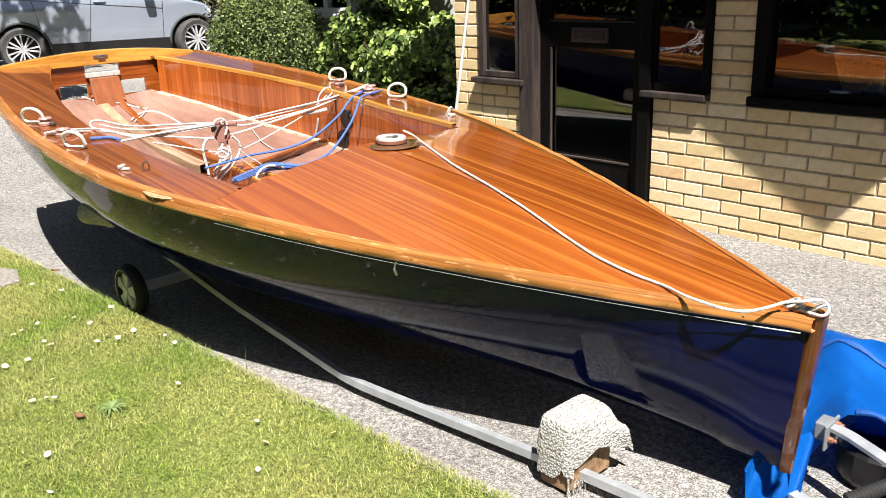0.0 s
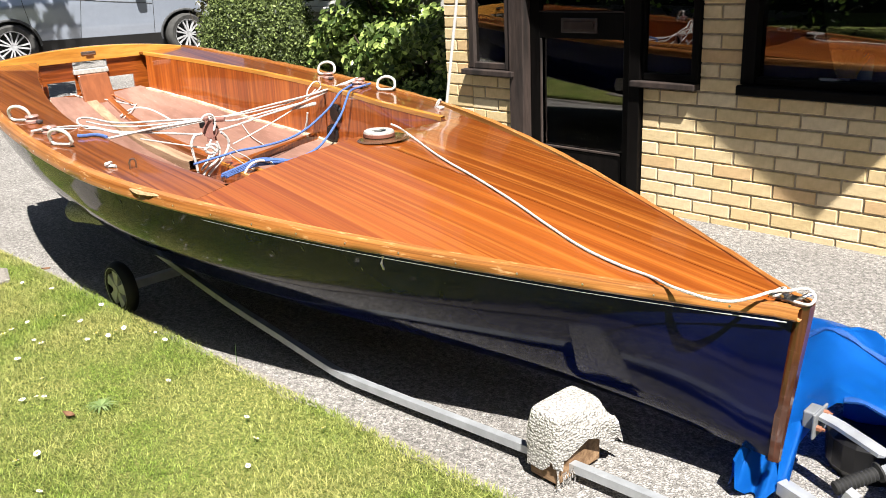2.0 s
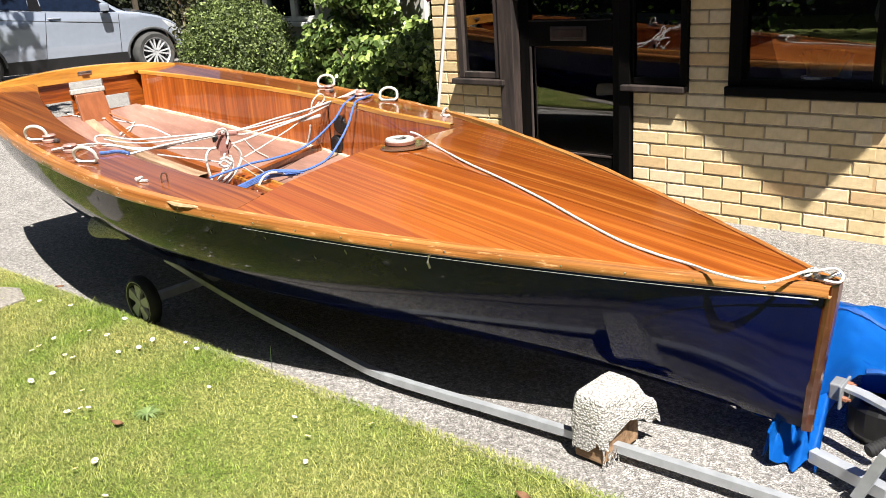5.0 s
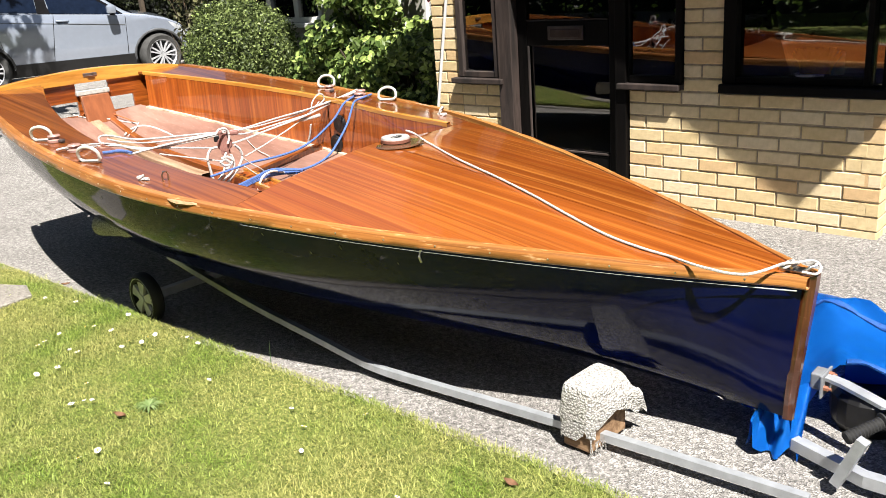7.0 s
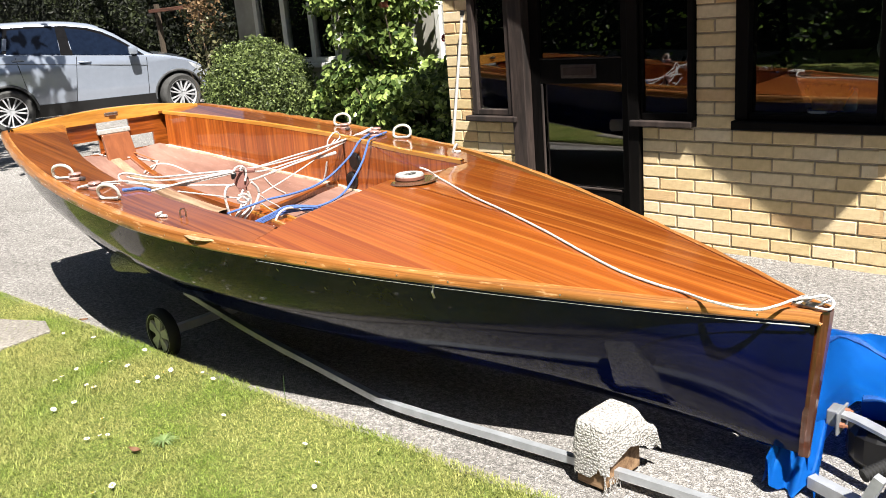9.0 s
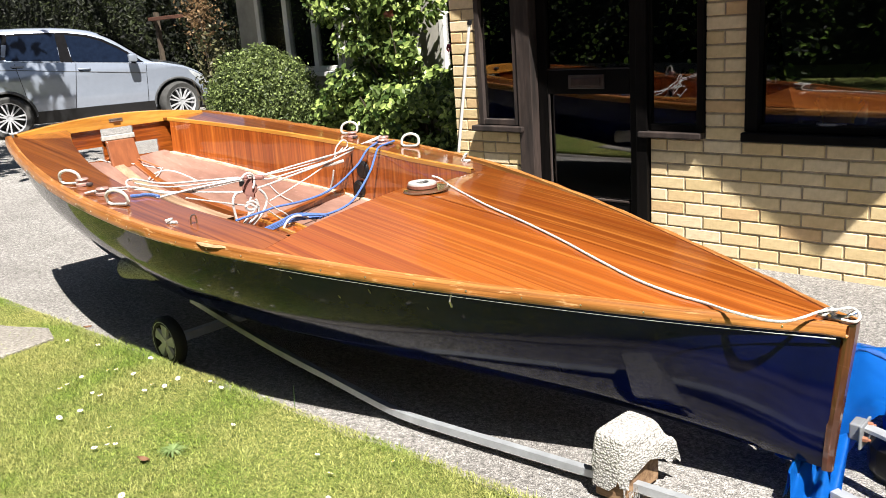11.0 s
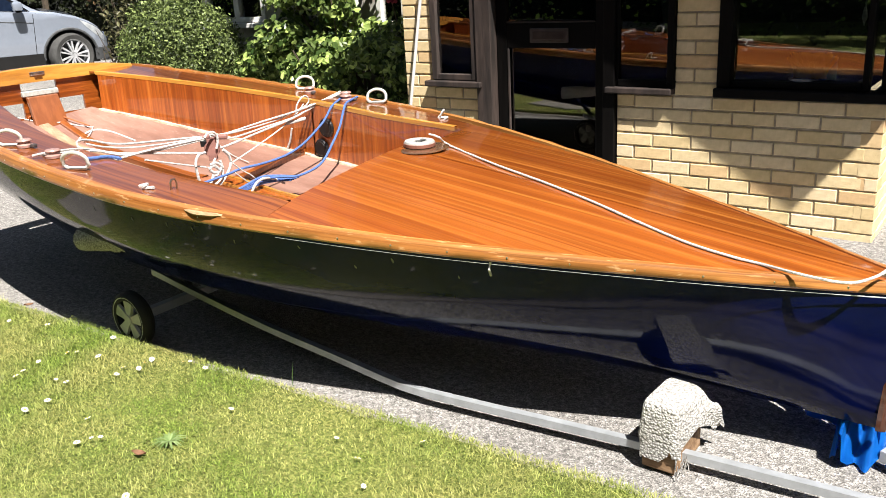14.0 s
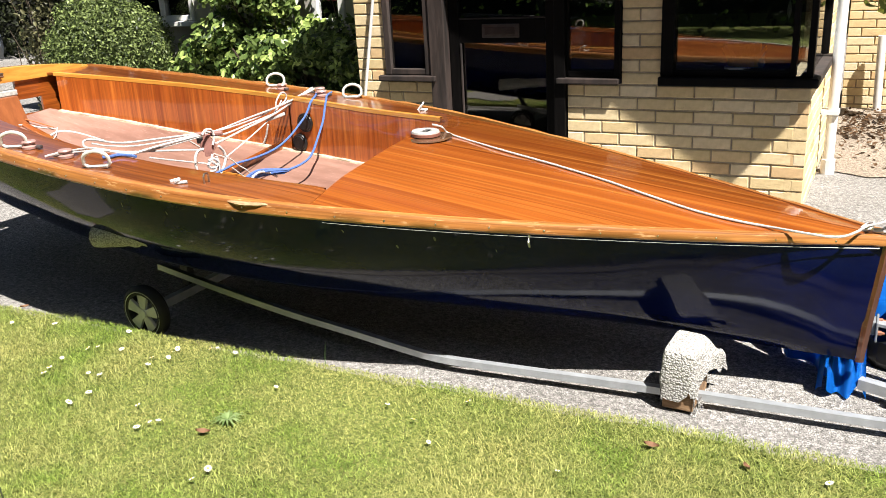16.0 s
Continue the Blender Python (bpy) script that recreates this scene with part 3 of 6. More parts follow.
def floor_at(x, y):
    """The cockpit floor dips towards the case in the middle."""
    dip = interp(x, [(-4.6, 0.03), (-4.22, 0.095), (-3.8, 0.10), (-3.3, 0.09), (-2.8, 0.07), (-1.5, 0.04)])
    return floor_z(x) - dip * max(0.0, 1 - abs(y) / min(0.62, inner(max(x, -4.6)) - 0.03))


LEN = -4.63
BOAT = Matrix.Translation((-0.72, 2.30, 0.0)) @ Matrix.Rotation(radians(-3.4), 4, "Z")
boat = thing("sailing_dinghy", "varnished wooden sailing dinghy with dark blue hull on a trolley", "boat", BOAT)


def span(a, b, n):
    return [a + (b - a) * i / (n - 1) for i in range(n)]


def section(x):
    b, c, zc, zk, zs = half(x), chine(x), chine_z(x), keel_z(x), sheer(x) - 0.01
    pts = [(0, zk), (c * 0.55, zk + (zc - zk) * 0.36), (c * 0.9, zk + (zc - zk) * 0.8), (c + (b - c) * 0.16, zc + (zs - zc) * 0.12), (c + (b - c) * interp(x, [(-2.4, 0.73), (-1.3, 0.63), (-0.6, 0.585), (0.0, 0.60)]), zc + (zs - zc) * 0.52), (b, zs)]
    return [(p.x, p.y) for p in smooth_line([(y, z, 0) for y, z in pts], 4)]


bm = bmesh.new()
for side in (-1, 1):
    rows = []
    for x in span(0, LEN, 60):
        lean = lambda z: x + (0.012 - 0.05 * max(0, (0.6 - z) / 0.47)) * max(0, 1 + x)
        rows.append([(lean(z), side * y, z) for y, z in section(x)])
    grid(rows, bm=bm)
bmesh.ops.remove_doubles(bm, verts=bm.verts, dist=0.0006)
hull = part("hull", bm, HULL, boat, "dark navy painted plywood hull, scuffed", smooth=True)

# gunwale rubbing strakes
def girth(x):
    """The strakes taper towards the bow."""
    return interp(x, [(-4.7, 1.05), (-2.2, 1.0), (-1.2, 0.82), (0.0, 0.66)])


for side in (-1, 1):
    rows = []
    for x in span(0.024, LEN - 0.01, 90):
        b, z = half(min(0, x)), sheer(x)
        worn = 0.003 * math.sin(x * 31) * math.sin(x * 7) + 0.0012 * math.sin(x * 83)
        k = girth(x)
        rows.append([(x, side * (b - 0.028 * k), z - 0.028 * k), (x, side * (b - 0.026 * k), z + 0.007), (x, side * (b + 0.006 * k), z + 0.006 + worn), (x, side * (b + 0.014 * k + worn), z - 0.004), (x, side * (b + 0.015 * k), z - 0.032 * k), (x, side * (b + 0.008 * k), z - 0.040 * k), (x, side * (b - 0.01), z - 0.040 * k)])
    bm = grid(rows, closed=True)
    # the grain follows the strake round the boat
    uv = bm.loops.layers.uv.new("grain")
    bm.verts.index_update()
    for f in bm.faces:
        ks = [loop.vert.index % 7 for loop in f.loops]
        for loop, k in zip(f.loops, ks):
            loop[uv].uv = (loop.vert.co.x, 0.016 * (7 if k == 0 and max(ks) == 6 else k))
    part("gunwale", bm, RUB, boat, "worn varnished timber gunwale", smooth=True)


edge_in = 0.025
AFT = -1.775


def joint(x, y):
    """Slants the line where the foredeck meets the side decks."""
    d = interp(y, [(-0.75, -1.712), (-0.5, -1.757), (0.0, -1.78), (0.3, -1.83), (0.48, -1.90), (0.75, -2.0)]) - AFT
    return x + d * ((x / AFT) ** 4 if x > AFT else max(0.0, 1 - (AFT - x) / 0.8))


def deck_patch(name, x0, x1, lo, hi, mat, nx=24, ny=10, lift=0.0, label="", thick=0.012):
    rows = []
    for x in span(x0, x1, nx):
        a, b = lo(x), hi(x)
        rows.append([(joint(x, y), y, deck_z(joint(x, y), y) + lift) for y in span(a, b, ny)])
    bm = grid(rows)
    bmesh.ops.recalc_face_normals(bm, faces=bm.faces)
    if sum(f.normal.z for f in bm.faces) < 0:
        bmesh.ops.reverse_faces(bm, faces=bm.faces)
    geo = bmesh.ops.extrude_face_region(bm, geom=bm.faces[:])
    for v in geo["geom"]:
        if isinstance(v, bmesh.types.BMVert):
            v.co.z -= thick
    return part(name, bm, mat, boat, label, smooth=True)


deck_patch("foredeck", -0.03, AFT, lambda x: -max(0.004, half(x) - edge_in * girth(x)), lambda x: -0.0015, DECK, 40, 12, label="glossy varnished plywood foredeck with striped grain")
deck_patch("foredeck", -0.03, AFT, lambda x: 0.0015, lambda x: max(0.004, half(x) - edge_in * girth(x)), DECK, 40, 12, label="glossy varnished plywood foredeck with striped grain")
for side in (-1, 1):
    deck_patch("side_deck", AFT - 0.002, LEN + 0.03, lambda x: side * inner(x), lambda x: side * (half(x) - edge_in * girth(x)), SIDE_DECK, 50, 6, label="varnished side deck of narrow strips")
    # pale coaming strip along the cockpit edge
    rows = []
    for x in span(-2.0 if side > 0 else -1.755, LEN + 0.085, 60):
        y, z = inner(x), deck_z(x, inner(x)) - (0.0 if side > 0 else 0.009)
        rows.append([(x, side * (y - 0.016), z - 0.014), (x, side * (y - 0.016), z + 0.006), (x, side * (y - 0.014), z + 0.008), (x, side * (y + 0.006), z + 0.008), (x, side * (y + 0.010), z + 0.004), (x, side * (y + 0.004), z - 0.014)])
    part("coaming", grid(rows, closed=True), PALE if side > 0 else SIDE_DECK, boat, "pale varnished coaming strip" if side > 0 else "brown varnished coaming strip", smooth=True)
    # inner side panels, in two lengths
    for a, b in ((AFT - 0.03, -2.99), (-3.0, LEN + 0.10)):
        rows = []
        for x in span(a, b, 24):
            y, zt, zb = inner(x), deck_z(x, inner(x)) - 0.012, floor_z(x)
            rows.append([(x, side * (y - 0.0145), zt), (x, side * (y - 0.018), (zt + zb) / 2), (x, side * (y - 0.022), zb - 0.02), (x, side * (y + 0.0), zb - 0.02), (x, side * (y + 0.008), (zt + zb) / 2), (x, side * (y + 0.012), zt)])
        part("side_panel", grid(rows, closed=True), PANEL, boat, "varnished plywood side tank panel", smooth=True)
    rows = []
    for x in span(AFT - 0.03, LEN + 0.10, 40):
        y, z = inner(x) - 0.016, floor_z(x)
        rows.append([(x, side * y, z - 0.012), (x, side * y, z + 0.007), (x, side * (y - 0.026), z + 0.005 + 0.003 * math.sin(x * 47)), (x, side * (y - 0.031 - 0.004 * math.sin(x * 29)), z - 0.012)])
    part("floor_batten", grid(rows, closed=True), plain("chipped_cream_batten", (0.42, 0.33, 0.23), 0.7, vary=0.35, scale=40), boat, "chipped pale batten along the floor")

# cockpit floor and forward bulkhead
rows = []
for x in span(AFT - 0.02, -4.61, 40):
    w = inner(min(AFT, max(x, -4.6))) - 0.02
    rows.append([(x, y, floor_at(x, y)) for y in span(-w, w, 17)])
part("cockpit_floor", grid(rows), FLOOR_WOOD, boat, "faded pinkish plywood cockpit floor")
part("bulkhead", box(-1.42, -1.40, -0.26, 0.26, 0.42, 0.70), SIDE_DECK, boat)
CASE_TOP = [(-4.57, 0.738), (-4.22, 0.632), (-3.83, 0.574), (-3.26, 0.532), (-3.14, 0.535), (-2.92, 0.552), (-2.6, 0.515), (-1.45, 0.46)]
rows = []
for x in span(-1.45, -3.14, 16):
    z, low = interp(x, CASE_TOP), floor_at(x, 0) - 0.02
    rows.append([(x, -0.060, low), (x, -0.055, z), (x, 0.055, z), (x, 0.060, low)])
case = part("centreboard_case", grid(rows, closed=True), PANEL, boat, "orange varnished centreboard case")
WORN_PLANK = wood("worn_pale_plank", (0.20, 0.125, 0.07), (0.36, 0.255, 0.165), (2, 26, 26), coat=0.1, rough=0.7, contrast=0.5, wear=0.3)
# the open slot aft of the case, with a worn plank on one side and a dark one on the other
for y0, y1, mat, label in ((-0.095, -0.030, WORN_PLANK, "worn pale plank beside the case slot"), (0.030, 0.070, SIDE_DECK, "brown plank beside the case slot")):
    rows = []
    for x in span(-3.16, -4.52, 18):
        z, low = interp(x, CASE_TOP), floor_at(x, 0) - 0.02
        rows.append([(x, y0, low), (x, y0, z - 0.004), (x, y0 + 0.004, z), (x, y1 - 0.004, z + 0.002), (x, y1, z - 0.002), (x, y1, low)])
    part("slot_plank", grid(rows, closed=True), mat, case, label)
for y in (-0.054, 0.036):
    rows = []
    for x in span(-1.6, -2.95, 12):
        z = interp(x, CASE_TOP) + 0.001
        rows.append([(x, y, z), (x, y, z + 0.012), (x, y + 0.018, z + 0.010), (x, y + 0.018, z - 0.002)])
    part("capping", grid(rows, closed=True), PALE, case, "pale capping strip")
for x0, w in ((-3.10, 0.045), (-2.25, 0.03)):
    for side in (-1, 1):
        rows = []
        for y in span(0.062, inner(x0) - 0.035, 9):
            z = floor_at(x0, y)
            rows.append([(x0, side * y, z - 0.01), (x0, side * y, z + 0.026), (x0 + w, side * y, z + 0.026), (x0 + w, side * y, z - 0.01)])
        part("floor_rib", grid(rows, closed=True), SIDE_DECK, boat)

# transom with its pale arched top
rows = []
for y in span(-0.61, 0.61, 25):
    zt = deck_z(LEN, y) + 0.010 + 0.05 * (1 - (y / 0.61) ** 2)
    rows.append([(LEN + 0.03, y, zt - 0.085 * (1 - 0.55 * (y / 0.61) ** 2)), (LEN + 0.03, y, zt - 0.004), (LEN + 0.02, y, zt), (LEN - 0.03, y, zt), (LEN - 0.04, y, zt - 0.006), (LEN - 0.04, y, zt - 0.085 * (1 - 0.55 * (y / 0.61) ** 2))])
part("transom_beam", grid(rows, closed=True), PALE, boat, "pale yellow arched transom top", smooth=True)
# transom board with a slot, two drain openings and a raised trunk
ycuts = [-0.60, -0.5, -0.40, -0.275, -0.125, -0.107, 0.107, 0.125, 0.265, 0.42, 0.5, 0.60]
bm = bmesh.new()


def transom_low(y):
    pts = section(LEN)
    return interp(abs(y), sorted((a_, b_) for a_, b_ in pts))


zrows = [0.0, 0.757, 0.845, 0.905, 0.973, 2.0]
tv = [[bm.verts.new((LEN + 0.012, y, min(max(z, transom_low(y) - 0.005), sheer(LEN) - 0.012))) for z in zrows] for y in ycuts]
for i in range(len(ycuts) - 1):
    mid = abs(ycuts[i] + ycuts[i + 1]) / 2
    for j in range(5):
        if (j == 3 and mid < 0.1) or (j == 1 and 0.115 < mid < 0.26):
            continue
        bm.faces.new((tv[i][j], tv[i + 1][j], tv[i + 1][j + 1], tv[i][j + 1]))
bmesh.ops.remove_doubles(bm, verts=bm.verts, dist=0.0005)
bmesh.ops.solidify(bm, geom=bm.faces[:], thickness=0.016)
part("transom", bm, wood("transom_ply", (0.18, 0.038, 0.006), (0.32, 0.082, 0.011), (30, 1.5, 30)), boat, "varnished transom with drain openings")
bm = bmesh.new()
add_box(bm, LEN + 0.02, LEN + 0.05, -0.098, 0.084, 0.70, 0.878, bevel=0.006)
for v in bm.verts:
    v.co.x += (0.9 - v.co.z) * 0.35
    v.co.y *= 1 + (0.9 - v.co.z) * 0.35
part("transom_trunk", bm, wood("plain_brown_board", (0.20, 0.062, 0.02), (0.27, 0.09, 0.03), (20, 20, 1), coat=0.5, contrast=0.4), boat, "brown varnished board on the transom")
part("white_board", box(LEN - 0.03, LEN + 0.034, -0.112, 0.104, 0.879, 0.909, bevel=0.004), plain("chipped_grey_white_paint", (0.40, 0.40, 0.37), 0.6, vary=0.3, scale=50), boat, "chipped white board across the transom slot")
bm = box(LEN + 0.031, LEN + 0.036, -0.005, 0.085, 0.995, 1.015, bevel=0.003)
add_box(bm, LEN + 0.036, LEN + 0.046, 0.018, 0.062, 1.000, 1.010)
for v in bm.verts:
    v.co.y -= 0.045
part("transom_plate", bm, STEEL, boat, "tarnished metal plate")

# stem
bm = bmesh.new()
rows = []
for z, x in ((0.148, -0.030), (0.2, -0.026), (0.32, -0.014), (0.46, 0.002), (0.575, 0.014), (0.606, 0.016)):
    w = 0.0125 + 0.026 * (z - 0.15)
    bk = 0.004 + 0.03 * (z - 0.15)
    rows.append([(x - bk, -w, z), (x + 0.008, -w, z), (x + 0.022, -w * 0.55, z), (x + 0.022, w * 0.55, z), (x + 0.008, w, z), (x - bk, w, z)])
grid(rows, closed=True, bm=bm)
bm.verts.ensure_lookup_table()
bm.faces.new([bm.verts[i] for i in range(6)])
bm.faces.new([bm.verts[len(bm.verts) - 6 + i] for i in range(6)])
part("stem", bm, STEM, boat, "worn dark timber stem")


# chips and scrapes in the hull paint


def hull_y(x, z):
    return interp(z, sorted((b_, a_) for a_, b_ in section(x)))


CHIP = plain("chipped_pale_primer", (0.12, 0.12, 0.11), 0.7, scale=90)
for k in range(10):
    x = -1.15 - 0.165 * k + random.uniform(-0.05, 0.05)
    z = sheer(x) - random.uniform(0.065, 0.13)
    h, w = random.uniform(0.004, 0.011), random.uniform(0.0012, 0.0035)
    bm = bmesh.new()
    lean = random.uniform(-0.0015, 0.0015)
    ring_ = []
    for a_ in range(9):
        t = 2 * math.pi * a_ / 9
        xx, zz = x + w * math.cos(t) * random.uniform(0.6, 1.3) + lean * math.sin(t), z + h * math.sin(t)
        ring_.append(bm.verts.new((xx, -(hull_y(xx, zz) + 0.0012), zz)))
    bm.faces.new(ring_)
    part("paint_chip", bm, CHIP, boat)


# wire under the gunwale, splinter, mast gate, rings, cleats
part("gunwale_line", sweep([(x, -(half(min(0, x)) + 0.013), sheer(x) - 0.040 * girth(x) - 0.006) for x in span(-1.65, 0.0, 40)], [0.0006] * 36 + [0.0012, 0.0016, 0.0018, 0.0018], 6), GALV, boat, "thin white cord under the gunwale")
part("shackle", sweep([(-0.985, -(half(-0.985) + 0.02), sheer(-0.985) - 0.03), (-0.985, -(half(-0.985) + 0.028), sheer(-0.985) - 0.05), (-0.985, -(half(-0.985) + 0.02), sheer(-0.985) - 0.07)], 0.004, 6), STEEL, boat)
bm = sweep(smooth_line([(-1.84, -(half(-1.84) + 0.008), sheer(-1.84) + 0.002), (-1.92, -(half(-1.92) + 0.012), sheer(-1.92) - 0.004), (-1.99, -(half(-1.99) + 0.008), sheer(-1.99) - 0.002)], 4), [0.004, 0.009, 0.011, 0.010, 0.013, 0.012, 0.011, 0.008, 0.004], 7, flat=0.7)
part("splinter", bm, wood("bare_splintered_timber", (0.36, 0.23, 0.12), (0.56, 0.40, 0.24), (3, 30, 30), coat=0.0, rough=0.8), boat, "pale bare splintered patch")
# screw heads along the strake
for i in range(26):
    x = -0.12 - i * 0.165
    bm = revolve([(0, 0.0012), (0.0028, 0.0008), (0.0034, -0.001)], 8, axis="y")
    ob = part("screw", bm, STEEL, boat)
    ob.location = (x, -(half(x) + 0.0152 * girth(x)), sheer(x) - 0.018 * girth(x))
    ob.rotation_euler = (radians(180), 0, 0)
gate = part("mast_plate", revolve([(0.0, 0.0), (0.094, 0.0), (0.098, 0.003), (0.088, 0.007), (0.0, 0.007)], 28), plain("tarnished_brass", (0.20, 0.10, 0.05), 0.2, 0.5, coat=1.0), boat, "tarnished brass deck plate")
gate.location = (-1.705, 0.055, deck_z(-1.705, 0.055) - 0.001)
gate.scale = (0.85, 1.15, 1)
gate.rotation_euler = (0, radians(1.5), 0)
drum = part("mast_collar", revolve([(0.050, 0.0), (0.058, 0.004), (0.060, 0.030), (0.057, 0.038), (0.050, 0.040), (0.030, 0.038), (0.026, 0.028), (0.0, 0.028)], 24), plain("dull_pale_alloy", (0.42, 0.41, 0.38), 0.5, 0.25, vary=0.2, scale=40), gate, "round pale metal collar with a slot", smooth=True)
drum.location = (-0.03, 0.0, 0.007)
drum.scale = (1 / 0.85, 1 / 1.15, 0.62)
part("collar_band", revolve([(0.0595, 0.004), (0.0625, 0.006), (0.0625, 0.024), (0.0595, 0.026)], 24), plain("red_brown_band", (0.16, 0.062, 0.04), 0.6), drum)
part("collar_slot", box(-0.009, 0.009, -0.026, 0.028, 0.0385, 0.0405), plain("grey_slot", (0.10, 0.095, 0.09), 0.6), drum)


def ring(x, y, turn, name="toe_loop"):
    base = deck_z(x, y)
    lean = -0.35 if y < 0 else 0.35
    pts = [(0.050 * math.cos(a) * (1.0 if math.sin(a) > -0.2 else 1.12), lean * (0.034 + 0.034 * math.sin(a)), 0.036 + 0.036 * max(-0.82, math.sin(a))) for a in [2 * math.pi * k / 22 - math.pi / 2 for k in range(23)]]
    ob = part(name, sweep(pts, 0.0075, 8, cap=False), WHITE_PLASTIC, boat, "white plastic covered loop", smooth=True)
    ob.location = (x, y, base)
    ob.rotation_euler = (0, 0, radians(turn))
    pad = part("loop_base", box(-0.04, 0.04, -0.013, 0.013, 0.0, 0.008, bevel=0.002), STEEL, ob)
    return ob


ring(-3.21, -0.825, 38)
ring(-2.69, -0.825, 32)
ring(-3.25, 0.845, 34)
ring(-2.70, 0.845, 30)


def cam_block(x, y, turn):
    ob = part("sheet_block", revolve([(0.0, 0.0), (0.030, 0.0), (0.032, 0.010), (0.022, 0.016), (0.022, 0.022), (0.030, 0.028), (0.026, 0.034), (0.0, 0.034)], 16), plain("pink_brown_block", (0.34, 0.20, 0.17), 0.4, coat=0.3), boat, "faded pink-brown block", smooth=True)
    ob.location = (x, y, deck_z(x, y))
    part("jaw", box(0.034, 0.056, -0.012, 0.012, 0.0, 0.014, bevel=0.004), plain("dark_jaw", (0.05, 0.04, 0.038), 0.5), ob)
    ob.rotation_euler = (0, 0, radians(turn))
    return ob


for x, y, turn in ((-3.16, -0.795, 20), (-2.92, -0.80, 190), (-3.16, 0.80, -20), (-2.86, 0.78, 60), (-2.92, 0.84, 200)):
    cam_block(x, y, turn)
eye = part("deck_eye", sweep([(0, -0.012, 0), (0, -0.012, 0.025), (0, -0.006, 0.035), (0, 0.006, 0.035), (0, 0.012, 0.025), (0, 0.012, 0)], 0.004, 6), STEEL, boat)
eye.location = (-2.19, -0.745, deck_z(-2.19, -0.745))
knot = part("cord_end", sweep(smooth_line([(-0.04, 0.0, 0.004), (-0.01, 0.012, 0.012), (0.012, -0.006, 0.016), (0.0, -0.012, 0.006), (0.02, 0.004, 0.005), (0.035, 0.012, 0.005)], 5), 0.006, 6), ROPE_WHITE, boat)
knot.location = (-2.28, -0.80, deck_z(-2.28, -0.80))
knot = part("cord_end", sweep(smooth_line([(-0.03, 0.0, 0.0), (-0.01, 0.02, 0.03), (0.012, -0.01, 0.04), (0.0, -0.02, 0.01), (0.02, 0.01, 0.005), (0.035, -0.03, 0.005)], 5), 0.005, 6), ROPE_WHITE, boat)
knot.location = (-2.21, 0.79, deck_z(-2.21, 0.79))
# bow fitting
bm = box(-0.065, 0.005, -0.02, 0.02, 0.0, 0.008, bevel=0.002)
sweep([(0.0, -0.016, 0.006), (0.018, -0.016, 0.022), (0.03, 0.0, 0.028), (0.018, 0.016, 0.022), (0.0, 0.016, 0.006)], 0.004, 6, bm)
sweep([(-0.03, -0.022, 0.014), (-0.03, 0.022, 0.014)], 0.005, 6, bm)
fit_ = part("stem_fitting", bm, STEEL, boat, "weathered metal stemhead fitting")
fit_.location = (0.0, 0, deck_z(-0.02, 0) + 0.004)
# black hatches on the far side panel
for x, z, r in ((-2.885, 0.695, 0.052), (-2.935, 0.582, 0.050)):
    bm = revolve([(0.0, -0.012), (r * 0.7, -0.014), (r * 0.78, -0.010), (r * 0.9, -0.010), (r, -0.004), (r, 0.004)], 24, axis="y")
    ob = part("hatch", bm, BLACK_PLASTIC, boat, "round black hatch cover")
    ob.location = (x, inner(x) - 0.026, z)

# ---- ropes lying in the dinghy ----
def rope(points, r, mat, label, steps=8):
    pts = smooth_line(points, steps)
    bm = sweep(pts, r * 0.62, 7)
    bm.transform(BOAT)
    return tagged(part("rope", bm, mat, None, smooth=True), label, "rope", "ropes in the dinghy")


WHITE_SHEET = "white braided rope stretched across the cockpit"
LOOSE = "loose white rope hanging and lying in the cockpit"
BLUE = "blue braided rope led down into the cockpit"
ORANGE_CORD = plain("orange_cord", (0.385, 0.112, 0.035), 0.7, scale=90)
# the cockpit ropes
rope([(-2.963, -0.862, 0.837), (-2.938, -0.839, 0.843), (-2.912, -0.783, 0.846), (-2.980, -0.629, 0.819), (-2.950, -0.502, 0.778), (-2.900, -0.331, 0.749), (-2.860, -0.147, 0.716)], 0.0075, ROPE_WHITE, WHITE_SHEET)
rope([(-2.870, -0.111, 0.787), (-2.930, -0.284, 0.796), (-2.970, -0.486, 0.813), (-3.000, -0.599, 0.849), (-3.000, -0.642, 0.855), (-3.000, -0.655, 0.843), (-2.990, -0.645, 0.824), (-2.970, -0.574, 0.799), (-2.940, -0.444, 0.759)], 0.0075, ROPE_WHITE, WHITE_SHEET)
rope([(-2.870, -0.118, 0.780), (-2.900, -0.361, 0.774), (-2.920, -0.530, 0.762), (-2.920, -0.562, 0.760)], 0.009, ROPE_WHITE, WHITE_SHEET)
rope([(-2.870, -0.120, 0.773), (-2.900, -0.329, 0.764), (-2.930, -0.491, 0.770), (-2.970, -0.595, 0.803), (-2.903, -0.788, 0.840), (-2.957, -0.845, 0.836)], 0.006, ROPE_WHITE, WHITE_SHEET)
rope([(-2.870, -0.122, 0.787), (-2.900, -0.267, 0.785), (-2.940, -0.438, 0.792), (-2.970, -0.551, 0.813), (-2.990, -0.621, 0.838)], 0.006, ROPE_WHITE, WHITE_SHEET)
rope([(-2.860, -0.442, 0.745), (-2.850, -0.298, 0.699), (-2.840, -0.140, 0.650)], 0.006, ROPE_WHITE, WHITE_SHEET)
